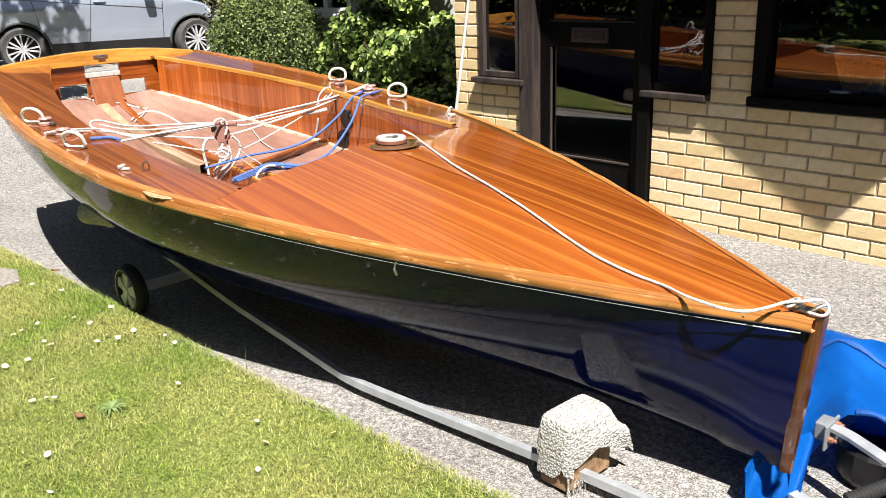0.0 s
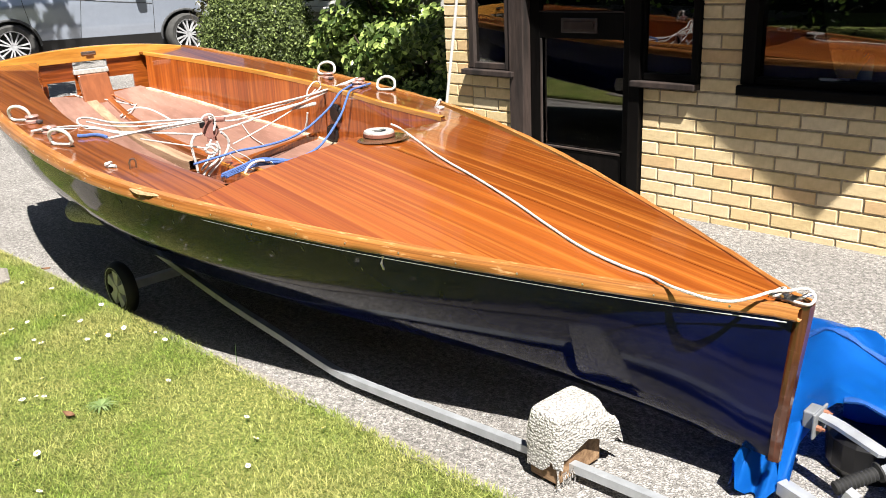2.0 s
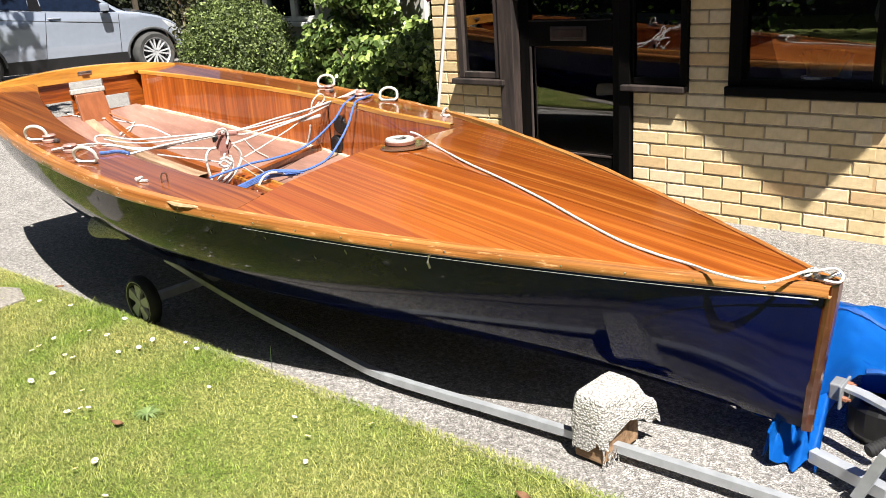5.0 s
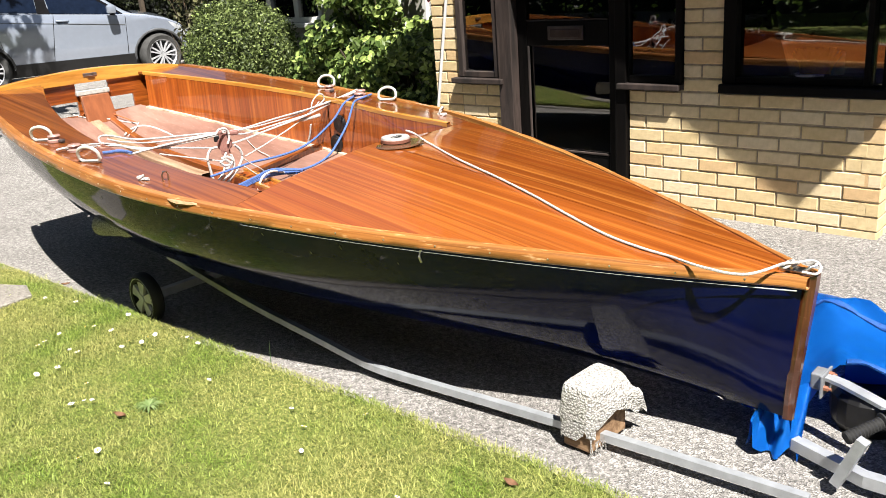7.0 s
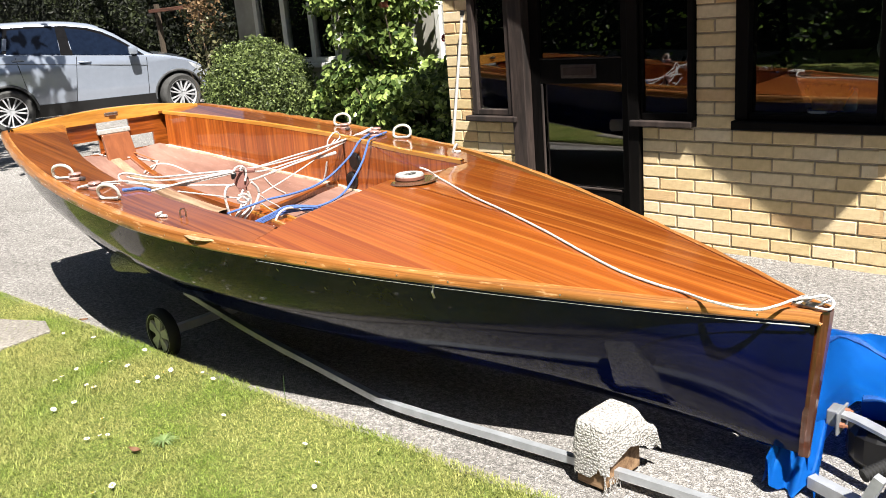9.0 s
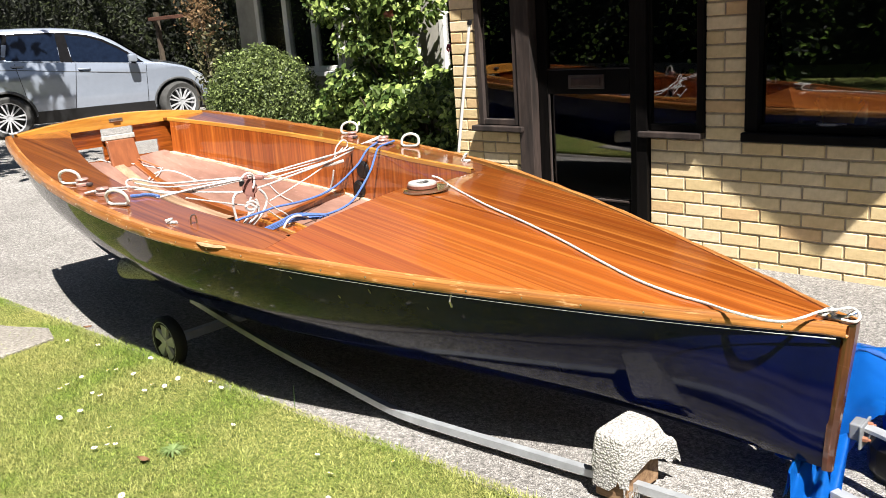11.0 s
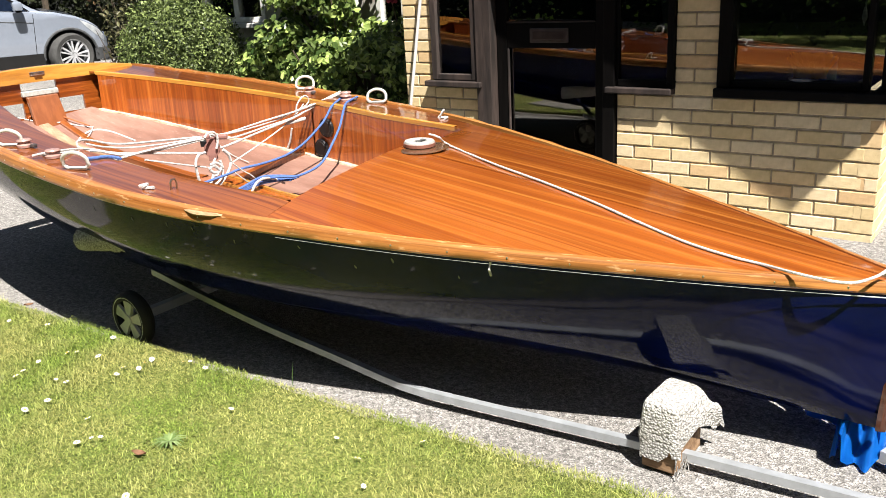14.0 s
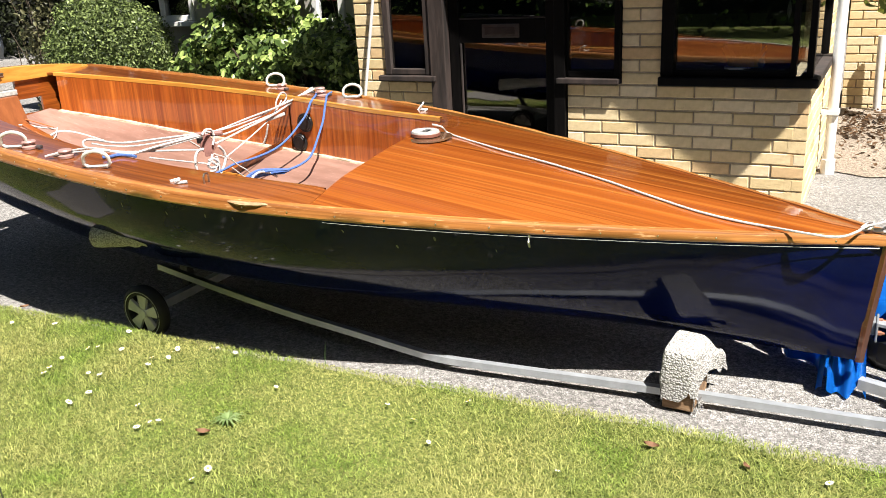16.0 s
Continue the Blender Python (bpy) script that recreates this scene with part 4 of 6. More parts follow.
rope([(-2.870, -0.112, 0.790), (-2.896, 0.013, 0.776), (-2.922, 0.256, 0.790), (-2.948, 0.517, 0.803), (-2.974, 0.705, 0.822), (-3.022, 0.897, 0.844)], 0.0075, ROPE_WHITE, WHITE_SHEET)
rope([(-2.870, -0.087, 0.791), (-2.896, 0.035, 0.750), (-2.922, 0.265, 0.760), (-2.948, 0.498, 0.775), (-2.974, 0.672, 0.810), (-2.992, 0.880, 0.842)], 0.0075, ROPE_WHITE, WHITE_SHEET)
rope([(-2.870, -0.077, 0.739), (-2.892, -0.024, 0.716), (-2.913, 0.216, 0.743), (-2.935, 0.429, 0.766), (-2.957, 0.565, 0.787), (-2.978, 0.707, 0.814), (-2.976, 0.843, 0.840)], 0.0085, ROPE_WHITE, WHITE_SHEET)
rope([(-2.870, 0.013, 0.641), (-2.903, 0.171, 0.675), (-2.935, 0.382, 0.735), (-2.968, 0.529, 0.790), (-3.000, 0.602, 0.820)], 0.006, ROPE_WHITE, WHITE_SHEET)
rope([(-2.870, -0.101, 0.781), (-2.903, 0.094, 0.772), (-2.935, 0.346, 0.780), (-2.968, 0.546, 0.804), (-3.000, 0.677, 0.813)], 0.006, ROPE_WHITE, WHITE_SHEET)
rope([(-2.950, 0.437, 0.749), (-2.955, 0.499, 0.750), (-2.960, 0.566, 0.753)], 0.0155, ROPE_WHITE, "white tube end lying across the side panel")
rope([(-2.980, 0.529, 0.782), (-2.980, 0.540, 0.825), (-2.980, 0.581, 0.861), (-2.980, 0.615, 0.858), (-2.980, 0.622, 0.830), (-2.980, 0.585, 0.806), (-2.980, 0.550, 0.793)], 0.0065, ROPE_WHITE, "small white rope loop at the side deck")
rope([(-2.820, -0.163, 0.726), (-2.820, -0.200, 0.722), (-2.820, -0.222, 0.686), (-2.820, -0.219, 0.631), (-2.820, -0.211, 0.577), (-2.820, -0.210, 0.541)], 0.0105, ROPE_WHITE, LOOSE)
rope([(-2.820, -0.067, 0.720), (-2.820, -0.039, 0.687), (-2.820, -0.035, 0.647), (-2.820, -0.073, 0.594), (-2.820, -0.140, 0.542), (-2.820, -0.161, 0.524)], 0.0105, ROPE_WHITE, LOOSE)
rope([(-2.810, -0.099, 0.678), (-2.810, -0.090, 0.637), (-2.810, -0.106, 0.596), (-2.810, -0.168, 0.557), (-2.810, -0.190, 0.532)], 0.0105, ROPE_WHITE, LOOSE)
rope([(-2.800, -0.150, 0.624), (-2.800, -0.167, 0.594), (-2.800, -0.200, 0.563)], 0.0105, ROPE_WHITE, LOOSE)
rope([(-2.800, -0.161, 0.670), (-2.800, -0.130, 0.674), (-2.800, -0.105, 0.655), (-2.800, -0.116, 0.633), (-2.800, -0.148, 0.634), (-2.800, -0.166, 0.652), (-2.800, -0.144, 0.663), (-2.800, -0.119, 0.642), (-2.800, -0.130, 0.619), (-2.800, -0.157, 0.617)], 0.0105, ROPE_WHITE, "white rope knotted round the block")
rope([(-2.800, -0.129, 0.696), (-2.800, -0.140, 0.676), (-2.800, -0.134, 0.653)], 0.0095, ROPE_WHITE, "white rope knotted round the block")
rope([(-2.820, -0.158, 0.792), (-2.820, -0.137, 0.809), (-2.820, -0.107, 0.808), (-2.820, -0.090, 0.788), (-2.820, -0.091, 0.757), (-2.820, -0.102, 0.732)], 0.009, ROPE_WHITE, "white rope knotted round the block")
rope([(-3.142, 0.626, 0.677), (-3.161, 0.625, 0.618), (-3.195, 0.621, 0.558), (-3.248, 0.616, 0.515), (-3.324, 0.606, 0.479)], 0.0085, ROPE_WHITE, "white rope hanging down the side panel")
rope([(-3.623, 0.470, 0.586), (-3.397, 0.398, 0.554), (-3.217, 0.370, 0.533)], 0.004, ROPE_WHITE, LOOSE)
rope([(-2.740, -0.081, 0.667), (-2.740, -0.032, 0.623), (-2.740, 0.024, 0.581), (-2.740, 0.089, 0.496)], 0.005, ROPE_WHITE, LOOSE)
rope([(-2.740, -0.076, 0.622), (-2.740, -0.005, 0.560), (-2.740, 0.076, 0.499)], 0.005, ROPE_WHITE, LOOSE)
rope([(-4.677, -0.141, 0.766), (-4.621, -0.121, 0.755), (-4.552, -0.055, 0.731), (-4.508, 0.039, 0.715), (-4.435, 0.091, 0.696), (-4.366, 0.144, 0.680)], 0.007, ROPE_WHITE, "white rope trailing aft along the case")
rope([(-4.277, 0.008, 0.636), (-4.309, 0.054, 0.653), (-4.325, 0.122, 0.667), (-4.291, 0.172, 0.664), (-4.194, 0.202, 0.643), (-4.023, 0.208, 0.614)], 0.0095, ROPE_WHITE, LOOSE)
rope([(-4.243, 0.014, 0.632), (-4.290, 0.089, 0.658), (-4.356, 0.149, 0.686)], 0.005, ROPE_WHITE, LOOSE)
rope([(-4.581, -0.114, 0.762), (-4.671, -0.018, 0.777), (-4.685, 0.040, 0.781), (-4.579, 0.049, 0.758), (-4.482, 0.089, 0.729), (-4.354, 0.126, 0.693)], 0.006, ORANGE_CORD, "faded orange cord at the transom")
rope([(-2.776, -0.737, 0.819), (-2.760, -0.710, 0.818), (-2.756, -0.677, 0.817), (-2.723, -0.657, 0.814), (-2.680, -0.651, 0.810)], 0.0105, ROPE_BLUE, "blue rope end on the side deck")
rope([(-2.856, 0.863, 0.828), (-2.810, 0.762, 0.826), (-2.700, 0.618, 0.833), (-2.680, 0.574, 0.794), (-2.660, 0.524, 0.735), (-2.640, 0.448, 0.669), (-2.600, 0.346, 0.613), (-2.580, 0.258, 0.587), (-2.600, 0.163, 0.570), (-2.660, 0.099, 0.573), (-2.700, 0.022, 0.572), (-2.700, -0.069, 0.551), (-2.680, -0.163, 0.542)], 0.0095, ROPE_BLUE, BLUE)
rope([(-2.897, 0.779, 0.831), (-2.852, 0.711, 0.829), (-2.820, 0.633, 0.812), (-2.800, 0.571, 0.770), (-2.800, 0.529, 0.736), (-2.800, 0.403, 0.665), (-2.800, 0.285, 0.629), (-2.800, 0.148, 0.617), (-2.800, 0.004, 0.618), (-2.780, -0.084, 0.615), (-2.780, -0.244, 0.601)], 0.0095, ROPE_BLUE, BLUE)
rope([(-2.620, 0.195, 0.558), (-2.680, 0.113, 0.574), (-2.700, 0.037, 0.582), (-2.700, -0.048, 0.565), (-2.680, -0.158, 0.551)], 0.0095, ROPE_BLUE, BLUE)
rope([(-2.620, 0.179, 0.556), (-2.680, 0.112, 0.567), (-2.700, 0.035, 0.572), (-2.700, -0.049, 0.558), (-2.680, -0.151, 0.545)], 0.0095, ROPE_BLUE, BLUE)
rope([(-2.620, 0.162, 0.555), (-2.680, 0.111, 0.559), (-2.700, 0.034, 0.562), (-2.700, -0.051, 0.550), (-2.680, -0.145, 0.539)], 0.0095, ROPE_BLUE, BLUE)
rope([(-2.620, 0.146, 0.553), (-2.680, 0.110, 0.551), (-2.700, 0.032, 0.552), (-2.700, -0.052, 0.543), (-2.680, -0.139, 0.533)], 0.0095, ROPE_BLUE, BLUE)
rope([(-2.680, 0.153, 0.529), (-2.680, 0.098, 0.562), (-2.680, 0.042, 0.578), (-2.680, -0.006, 0.569), (-2.680, -0.036, 0.540), (-2.680, -0.055, 0.501)], 0.0095, ROPE_WHITE, LOOSE)
# forestay line over the foredeck
line = [(-1.735, 0.121, 0.842), (-1.692, 0.126, 0.832), (-1.671, 0.170, 0.792), (-1.389, 0.066, 0.769), (-1.123, -0.001, 0.742), (-0.910, -0.056, 0.716), (-0.720, -0.107, 0.687), (-0.555, -0.145, 0.662), (-0.421, -0.154, 0.645), (-0.330, -0.147, 0.634), (-0.243, -0.180, 0.638), (-0.179, -0.178, 0.633), (-0.134, -0.164, 0.627), (-0.095, -0.138, 0.625), (-0.063, -0.101, 0.633), (-0.040, -0.055, 0.640), (-0.012, -0.02, 0.640), (0.010, 0.024, 0.636), (0.036, 0.012, 0.626), (0.038, -0.020, 0.616), (0.004, -0.030, 0.618)]
rope(line, 0.0065, ROPE_WHITE, "white rope lying along the foredeck to the bow")
rope([(-0.055, -0.045, 0.630), (-0.035, -0.045, 0.628), (-0.025, -0.02, 0.640), (-0.045, 0.0, 0.63), (-0.06, -0.02, 0.62)], 0.007, ROPE_WHITE, "white rope knot at the bow")
blk = thing("pulley_block", "pink-brown pulley block hanging in the white ropes", "pulley", BOAT @ Matrix.Translation((-2.855, -0.10, 0.728)) @ Matrix.Rotation(radians(48), 4, "Z"))
PINK_BROWN = plain("red_brown_plastic", (0.24, 0.115, 0.095), 0.45)
for y in (-0.014, 0.014):
    part("cheek", revolve([(0, y - 0.004), (0.034, y - 0.004), (0.036, y), (0.034, y + 0.004), (0, y + 0.004)], 20, axis="y"), PINK_BROWN, blk)
    part("cheek_plate", box(-0.019, 0.019, y - 0.003, y + 0.003, -0.05, 0.05, bevel=0.002), PINK_BROWN, blk)
part("sheave", revolve([(0, -0.009), (0.030, -0.009), (0.026, 0.0), (0.030, 0.009), (0, 0.009)], 20, axis="y"), BLACK_PLASTIC, blk)
part("cleat_jaw", box(-0.048, -0.018, -0.014, 0.014, 0.014, 0.044, bevel=0.005), BLACK_PLASTIC, blk)
part("strap", box(-0.052, -0.004, -0.012, 0.012, 0.050, 0.066, bevel=0.005), PINK_BROWN, blk, "pink-brown strap")
part("strap", box(0.016, 0.076, -0.012, 0.012, 0.040, 0.064, bevel=0.008), PINK_BROWN, blk, "pink-brown strap")
# ---- launching trolley ----
trolley = thing("launching_trolley", "galvanised steel launching trolley with carpeted supports", "trolley", pose(0, 0, 0))


def square_tube(points, r, name, mat, parent, label=""):
    return part(name, sweep(points, r * 1.3, 4), mat, parent, label)


square_tube(smooth_line([(-3.60, 1.98, 0.255), (-3.3, 1.98, 0.20), (-2.92, 1.98, 0.137), (-2.55, 1.98, 0.092), (-2.30, 1.98, 0.060), (-2.18, 1.98, 0.05), (-2.0, 1.99, 0.048), (-1.3, 2.05, 0.048), (-0.6, 2.09, 0.048)], 5), 0.0145, "side_tube", GALV, trolley)
square_tube(smooth_line([(-3.60, 2.92, 0.255), (-3.3, 2.92, 0.20), (-2.92, 2.90, 0.137), (-2.55, 2.87, 0.092), (-2.25, 2.84, 0.062)], 5), 0.0145, "side_tube", GALV, trolley)
square_tube([(-3.51, 1.79, 0.12), (-3.51, 3.05, 0.12)], 0.02, "axle", GALV, trolley)


def wheel(parent, y, out):
    m = part("tyre", revolve([(0.085, -0.025), (0.105, -0.03), (0.119, -0.018), (0.122, 0), (0.119, 0.018), (0.105, 0.03), (0.085, 0.025), (0.085, -0.025)], 28, axis="y"), RUBBER, parent, smooth=True)
    m.location = (-3.508, y, 0.122)
    bm = revolve([(0.100, -0.030), (0.105, -0.026), (0.104, 0.026), (0.100, 0.030), (0.090, 0.022), (0.090, -0.022), (0.100, -0.030)], 28, axis="y")
    revolve([(0.0, -0.03), (0.022, -0.03), (0.024, 0.0), (0.022, 0.03), (0, 0.03)], 14, bm, axis="y")
    for k in range(5):
        a = 2 * math.pi * k / 5 + 0.2
        c, s = math.cos(a), math.sin(a)
        w0, w1 = 0.013, 0.030
        vs = []
        for r, w in ((0.018, w0), (0.094, w1)):
            for yy in (-0.024, -0.010):
                for sg in (-1, 1):
                    vs.append(bm.verts.new((r * c - sg * w * s, yy, r * s + sg * w * c)))
        for f in ((0, 1, 3, 2), (4, 5, 7, 6), (0, 1, 5, 4), (2, 3, 7, 6), (0, 2, 6, 4), (1, 3, 7, 5)):
            bm.faces.new([vs[i] for i in f])
    r = part("rim", bm, WHITE_PLASTIC, m, "dirty white spoked plastic rim")
    return m


wheel(trolley, 1.785, -1)
wheel(trolley, 3.04, 1)
for y, inward in ((1.685, 1), (3.27, -1)):
    # coloured black so the supports sink into the shade under the hull
    part("support", box(-3.585, -3.545, y + inward * 0.42 - 0.02, y + inward * 0.42 + 0.02, 0.13, 0.27), BLACK_PLASTIC, trolley)
    part("support_arm", sweep([(-3.565, y + inward * 0.42, 0.25), (-3.50, y + inward * 0.04, 0.46)], 0.016, 6), BLACK_PLASTIC, trolley)
    rows = []
    for k in range(13):
        x = -3.60 + 0.50 * k / 12
        rows.append([(x, y + 0.045 * math.cos(a) + 0.004 * math.sin(k * 5) + 0.004 * k * inward, 0.492 + 0.004 * k + 0.05 * math.sin(a) + (0.006 * math.sin(k * 3.3) if math.sin(a) < 0 else 0)) for a in [2 * math.pi * i / 12 for i in range(12)]])
    bm = grid(rows, closed=True)
    bm.verts.ensure_lookup_table()
    bm.faces.new([bm.verts[i] for i in range(12)])
    bm.faces.new([bm.verts[len(bm.verts) - 12 + i] for i in range(12)])
    part("carpet_pad", bm, CARPET, trolley, "carpet-wrapped hull support", smooth=True)

# carpeted chock on the tube
chock = thing("carpeted_block", "pale grey looped carpet nailed over a timber block", "block", pose(-1.268, 2.09, 0.0, 0, 0, -3))
part("timber", box(-0.052, 0.052, -0.097, 0.097, 0.012, 0.13, bevel=0.005), PLAIN_WOOD, chock, "raw timber block")
rows = []
for j in range(12):
    s, z = interp(j, [(0, 1.10), (3, 1.10), (6, 1.05), (8, 0.99), (9, 0.93), (10, 0.6), (11, 0.02)]), interp(j, [(0, 0.075), (3, 0.13), (6, 0.182), (8, 0.214), (9, 0.222), (11, 0.226)])
    low = max(0.0, 1 - j / 6)
    ring = []
    for k in range(64):
        a = 2 * math.pi * k / 64
        c, q = math.cos(a), math.sin(a)
        x = 0.058 * s * math.copysign(abs(c) ** 0.26, c)
        y = 0.100 * s * math.copysign(abs(q) ** 0.26, q)
        # the end face hangs free, with a tail at the near corner and a slumped far corner
        front = max(0.0, c) ** 0.4 if c > 0 else 0.0
        drop = 0.05 * front * math.exp(-((y - 0.0) / 0.06) ** 2) - 0.062 * math.exp(-((a - 5.45) / 0.22) ** 2) + 0.03 * math.sin(5 * a + 1) * (1 - front) + 0.010 * math.sin(17 * a)
        slump = math.exp(-((a - 0.70) / 0.62) ** 2)
        wave = 0.004 * math.sin(11 * a + j) + 0.003 * math.sin(23 * a - 2 * j)
        x += (0.048 * slump * max(0, 1 - max(0, j - 4) / 5.0) + wave * low)
        y += 0.030 * slump * max(0, 1 - j / 8.0)
        ring.append((x, y, z + (drop + 0.010 * slump) * low - 0.020 * slump * (j > 5) * (j < 10)))
    rows.append(ring)
part("carpet", grid(rows, closed=True), CARPET, chock, "looped carpet cover with frayed edge", smooth=True)
bm = bmesh.new()
for k in range(16):
    a = 5.45 + random.uniform(-0.2, 0.2)
    x, y, z = 0.066, -0.078 + random.uniform(-0.035, 0.045), 0.055
    sweep([(x, y, z), (x + random.uniform(0, 0.008), y + random.uniform(-0.006, 0.006), z - 0.02), (x + random.uniform(-0.004, 0.010), y + random.uniform(-0.01, 0.01), z - random.uniform(0.025, 0.05))], 0.0011, 3, bm, cap=False)
part("loose_threads", bm, CARPET, chock, "frayed hanging carpet threads")

# ---- parked car ----
CAR = Matrix.Translation((-14.25, 6.55, 0.165)) @ Matrix.Rotation(radians(69.0), 4, "Z")
SILVER = plain("silver_car_paint", (0.32, 0.36, 0.43), 0.22, 0.4, coat=1.0, vary=0.03, bump=0.0)
# opaque dark pane; its blue stands in for mirrored sky
DARK_GLASS = plain("sky_tinted_car_glass", (0.005, 0.009, 0.02), 0.05, 0.0, bump=0.0, spec=0.2)
ALLOY = plain("silver_alloy_paint", (0.465, 0.4725, 0.4875), 0.35, 0.2, bump=0.0)
CLADDING = plain("grey_car_cladding", (0.065, 0.0683, 0.0715), 0.6)
car = thing("parked_car", "silver family car parked on the drive, dappled with shade", "car", CAR)


WHEELS = (-1.33, 1.26)
HALF_WIDTH = 0.90


def arch(cx, r, n=12):
    return [(cx + r * math.cos(a), 0.345 + r * math.sin(a)) for a in [math.pi - math.pi * i / n for i in range(n + 1)]]


def shoulder(x):
    """Height of the side's upper edge, rising towards the tail and dropping over the bonnet."""
    return interp(x, [(-2.25, 1.10), (-2.1, 1.20), (-1.2, 1.19), (-0.4, 1.12), (0.3, 1.06), (0.8, 1.005), (1.1, 0.965), (1.4, 0.89), (1.6, 0.80), (1.74, 0.70), (1.84, 0.56)])


def flank(x, z):
    """Half width of the body at a place on its side."""
    long_ = interp(x, [(-2.25, 0.80), (-2.12, 0.88), (-1.85, 0.965), (-1.5, 1.0), (1.15, 1.0), (1.45, 0.965), (1.65, 0.90), (1.78, 0.80), (1.86, 0.66)])
    tall = interp(z, [(0.2, 0.94), (0.38, 0.965), (0.50, 0.985), (0.56, 1.0), (0.62, 0.992), (0.80, 0.995), (0.93, 1.0), (1.0, 0.985), (1.2, 0.945)])
    return HALF_WIDTH * long_ * tall


def under(x):
    """Lower edge of the side, cut by the wheel arches."""
    z = interp(x, [(-2.25, 0.46), (-2.0, 0.36), (-0.9, 0.33), (0.9, 0.30), (1.6, 0.30), (1.86, 0.36)])
    for cx in WHEELS:
        if abs(x - cx) < 0.385:
            z = max(z, 0.345 + math.sqrt(0.385 ** 2 - (x - cx) ** 2))
    return z


stations = sorted(set([round(-2.25 + 4.11 * k / 60, 3) for k in range(61)] + [round(cx + 0.385 * math.cos(math.pi * k / 16), 3) for cx in WHEELS for k in range(17)]))
bm = bmesh.new()
for sgn in (-1, 1):
    rows = []
    for x in stations:
        lo, hi = under(x), shoulder(x)
        column = [(x, sgn * flank(x, lo + (hi - lo) * k / 14), lo + (hi - lo) * k / 14) for k in range(15)]
        w = flank(x, hi)
        # turned in over the shoulder to the bonnet and the sills of the glass
        for k in range(1, 5):
            a = math.pi / 2 * k / 4
            column.append((x, sgn * (w - 0.07 * math.sin(a)), hi + 0.035 * (1 - math.cos(a))))
        top = hi + 0.05
        column.append((x, sgn * (w - 0.30), top))
        column.append((x, 0.0, top + 0.035))
        rows.append([(x, sgn * (flank(x, lo) - 0.06), lo + 0.01)] + column)
    grid(rows, bm=bm)
nose = [[(x + 0.012, y, z) for y in span(-flank(1.86, z), flank(1.86, z), 9)] for x, z in ((1.86, 0.30), (1.88, 0.42), (1.875, 0.56), (1.86, 0.64))]
grid(nose, bm=bm)
tail = [[(-2.25 - 0.01, y, z) for y in span(-flank(-2.25, z), flank(-2.25, z), 9)] for z in (0.46, 0.8, 1.16)]
grid(tail, bm=bm)
bmesh.ops.remove_doubles(bm, verts=bm.verts, dist=0.002)
part("body", bm, SILVER, car, smooth=True)

ROOF = [(0.98, 1.02), (0.80, 1.10), (0.62, 1.235), (0.40, 1.405), (0.22, 1.51), (0.04, 1.585), (-0.22, 1.635), (-0.5, 1.665), (-0.9, 1.685), (-1.3, 1.69), (-1.7, 1.655), (-1.95, 1.58), (-2.1, 1.40), (-2.2, 1.18)]


def roof_z(x):
    return interp(-x, [(-a, b) for a, b in ROOF])


def glass_y(x, z):
    return interp(z, [(1.0, 0.845), (1.6, 0.635), (1.7, 0.57)]) * interp(x, [(-2.25, 0.90), (-1.8, 1.0), (0.3, 1.0), (1.0, 0.95)])


bm = bmesh.new()
for sgn in (-1, 1):
    rows = []
    for x in span(-2.2, 0.97, 44):
        top, low = roof_z(x), min(shoulder(x), roof_z(x) - 0.005)
        column = [(x, sgn * glass_y(x, low + (top - 0.06 - low) * k / 6), low + (top - 0.06 - low) * k / 6) for k in range(7)]
        w = glass_y(x, top - 0.06)
        column += [(x, sgn * (w - 0.03), top - 0.022), (x, sgn * (w - 0.10), top), (x, 0.0, top + 0.02)]
        rows.append(column)
    grid(rows, bm=bm)
bmesh.ops.remove_doubles(bm, verts=bm.verts, dist=0.002)
part("cabin", bm, SILVER, car, smooth=True)


def side_pane(name, pts, mat=DARK_GLASS, lift=0.014, label=""):
    """A pane or trim laid along the cabin side, bent to its curve."""
    n = len(pts)
    bm = bmesh.new()
    a = [bm.verts.new((x, -(glass_y(x, z) + lift + 0.006), z)) for x, z in pts]
    b = [bm.verts.new((x, -(glass_y(x, z) + lift - 0.012), z)) for x, z in pts]
    bm.faces.new(a)
    for i in range(n):
        bm.faces.new((a[i], a[(i + 1) % n], b[(i + 1) % n], b[i]))
    return part(name, bm, mat, car, label)


TRIM = plain("matt_black_trim", (0.006, 0.006, 0.007), 0.7, spec=0.03)
side_pane("window_surround", [(0.80, 1.015), (0.62, 1.165), (0.42, 1.315), (0.20, 1.445), (-0.02, 1.525), (-0.33, 1.58), (-0.9, 1.61), (-1.35, 1.605), (-1.75, 1.52), (-1.95, 1.38), (-1.80, 1.25), (-1.2, 1.195), (-0.4, 1.125), (0.3, 1.06)], TRIM, 0.008, "matt black window surround")
side_pane("door_pillar", [(-0.30, 1.118), (-0.345, 1.55), (-0.475, 1.57), (-0.465, 1.135)], TRIM, 0.016)
side_pane("window_pane", [(0.73, 1.035), (0.58, 1.155), (0.40, 1.285), (0.18, 1.41), (-0.04, 1.49), (-0.34, 1.545), (-0.29, 1.13), (0.3, 1.075)])
side_pane("window_pane", [(-0.47, 1.15), (-0.48, 1.565), (-0.9, 1.58), (-1.16, 1.575), (-1.24, 1.215), (-0.8, 1.175)])
side_pane("window_pane", [(-1.30, 1.225), (-1.23, 1.57), (-1.55, 1.55), (-1.78, 1.45), (-1.86, 1.36), (-1.76, 1.27)])
bm = bmesh.new()
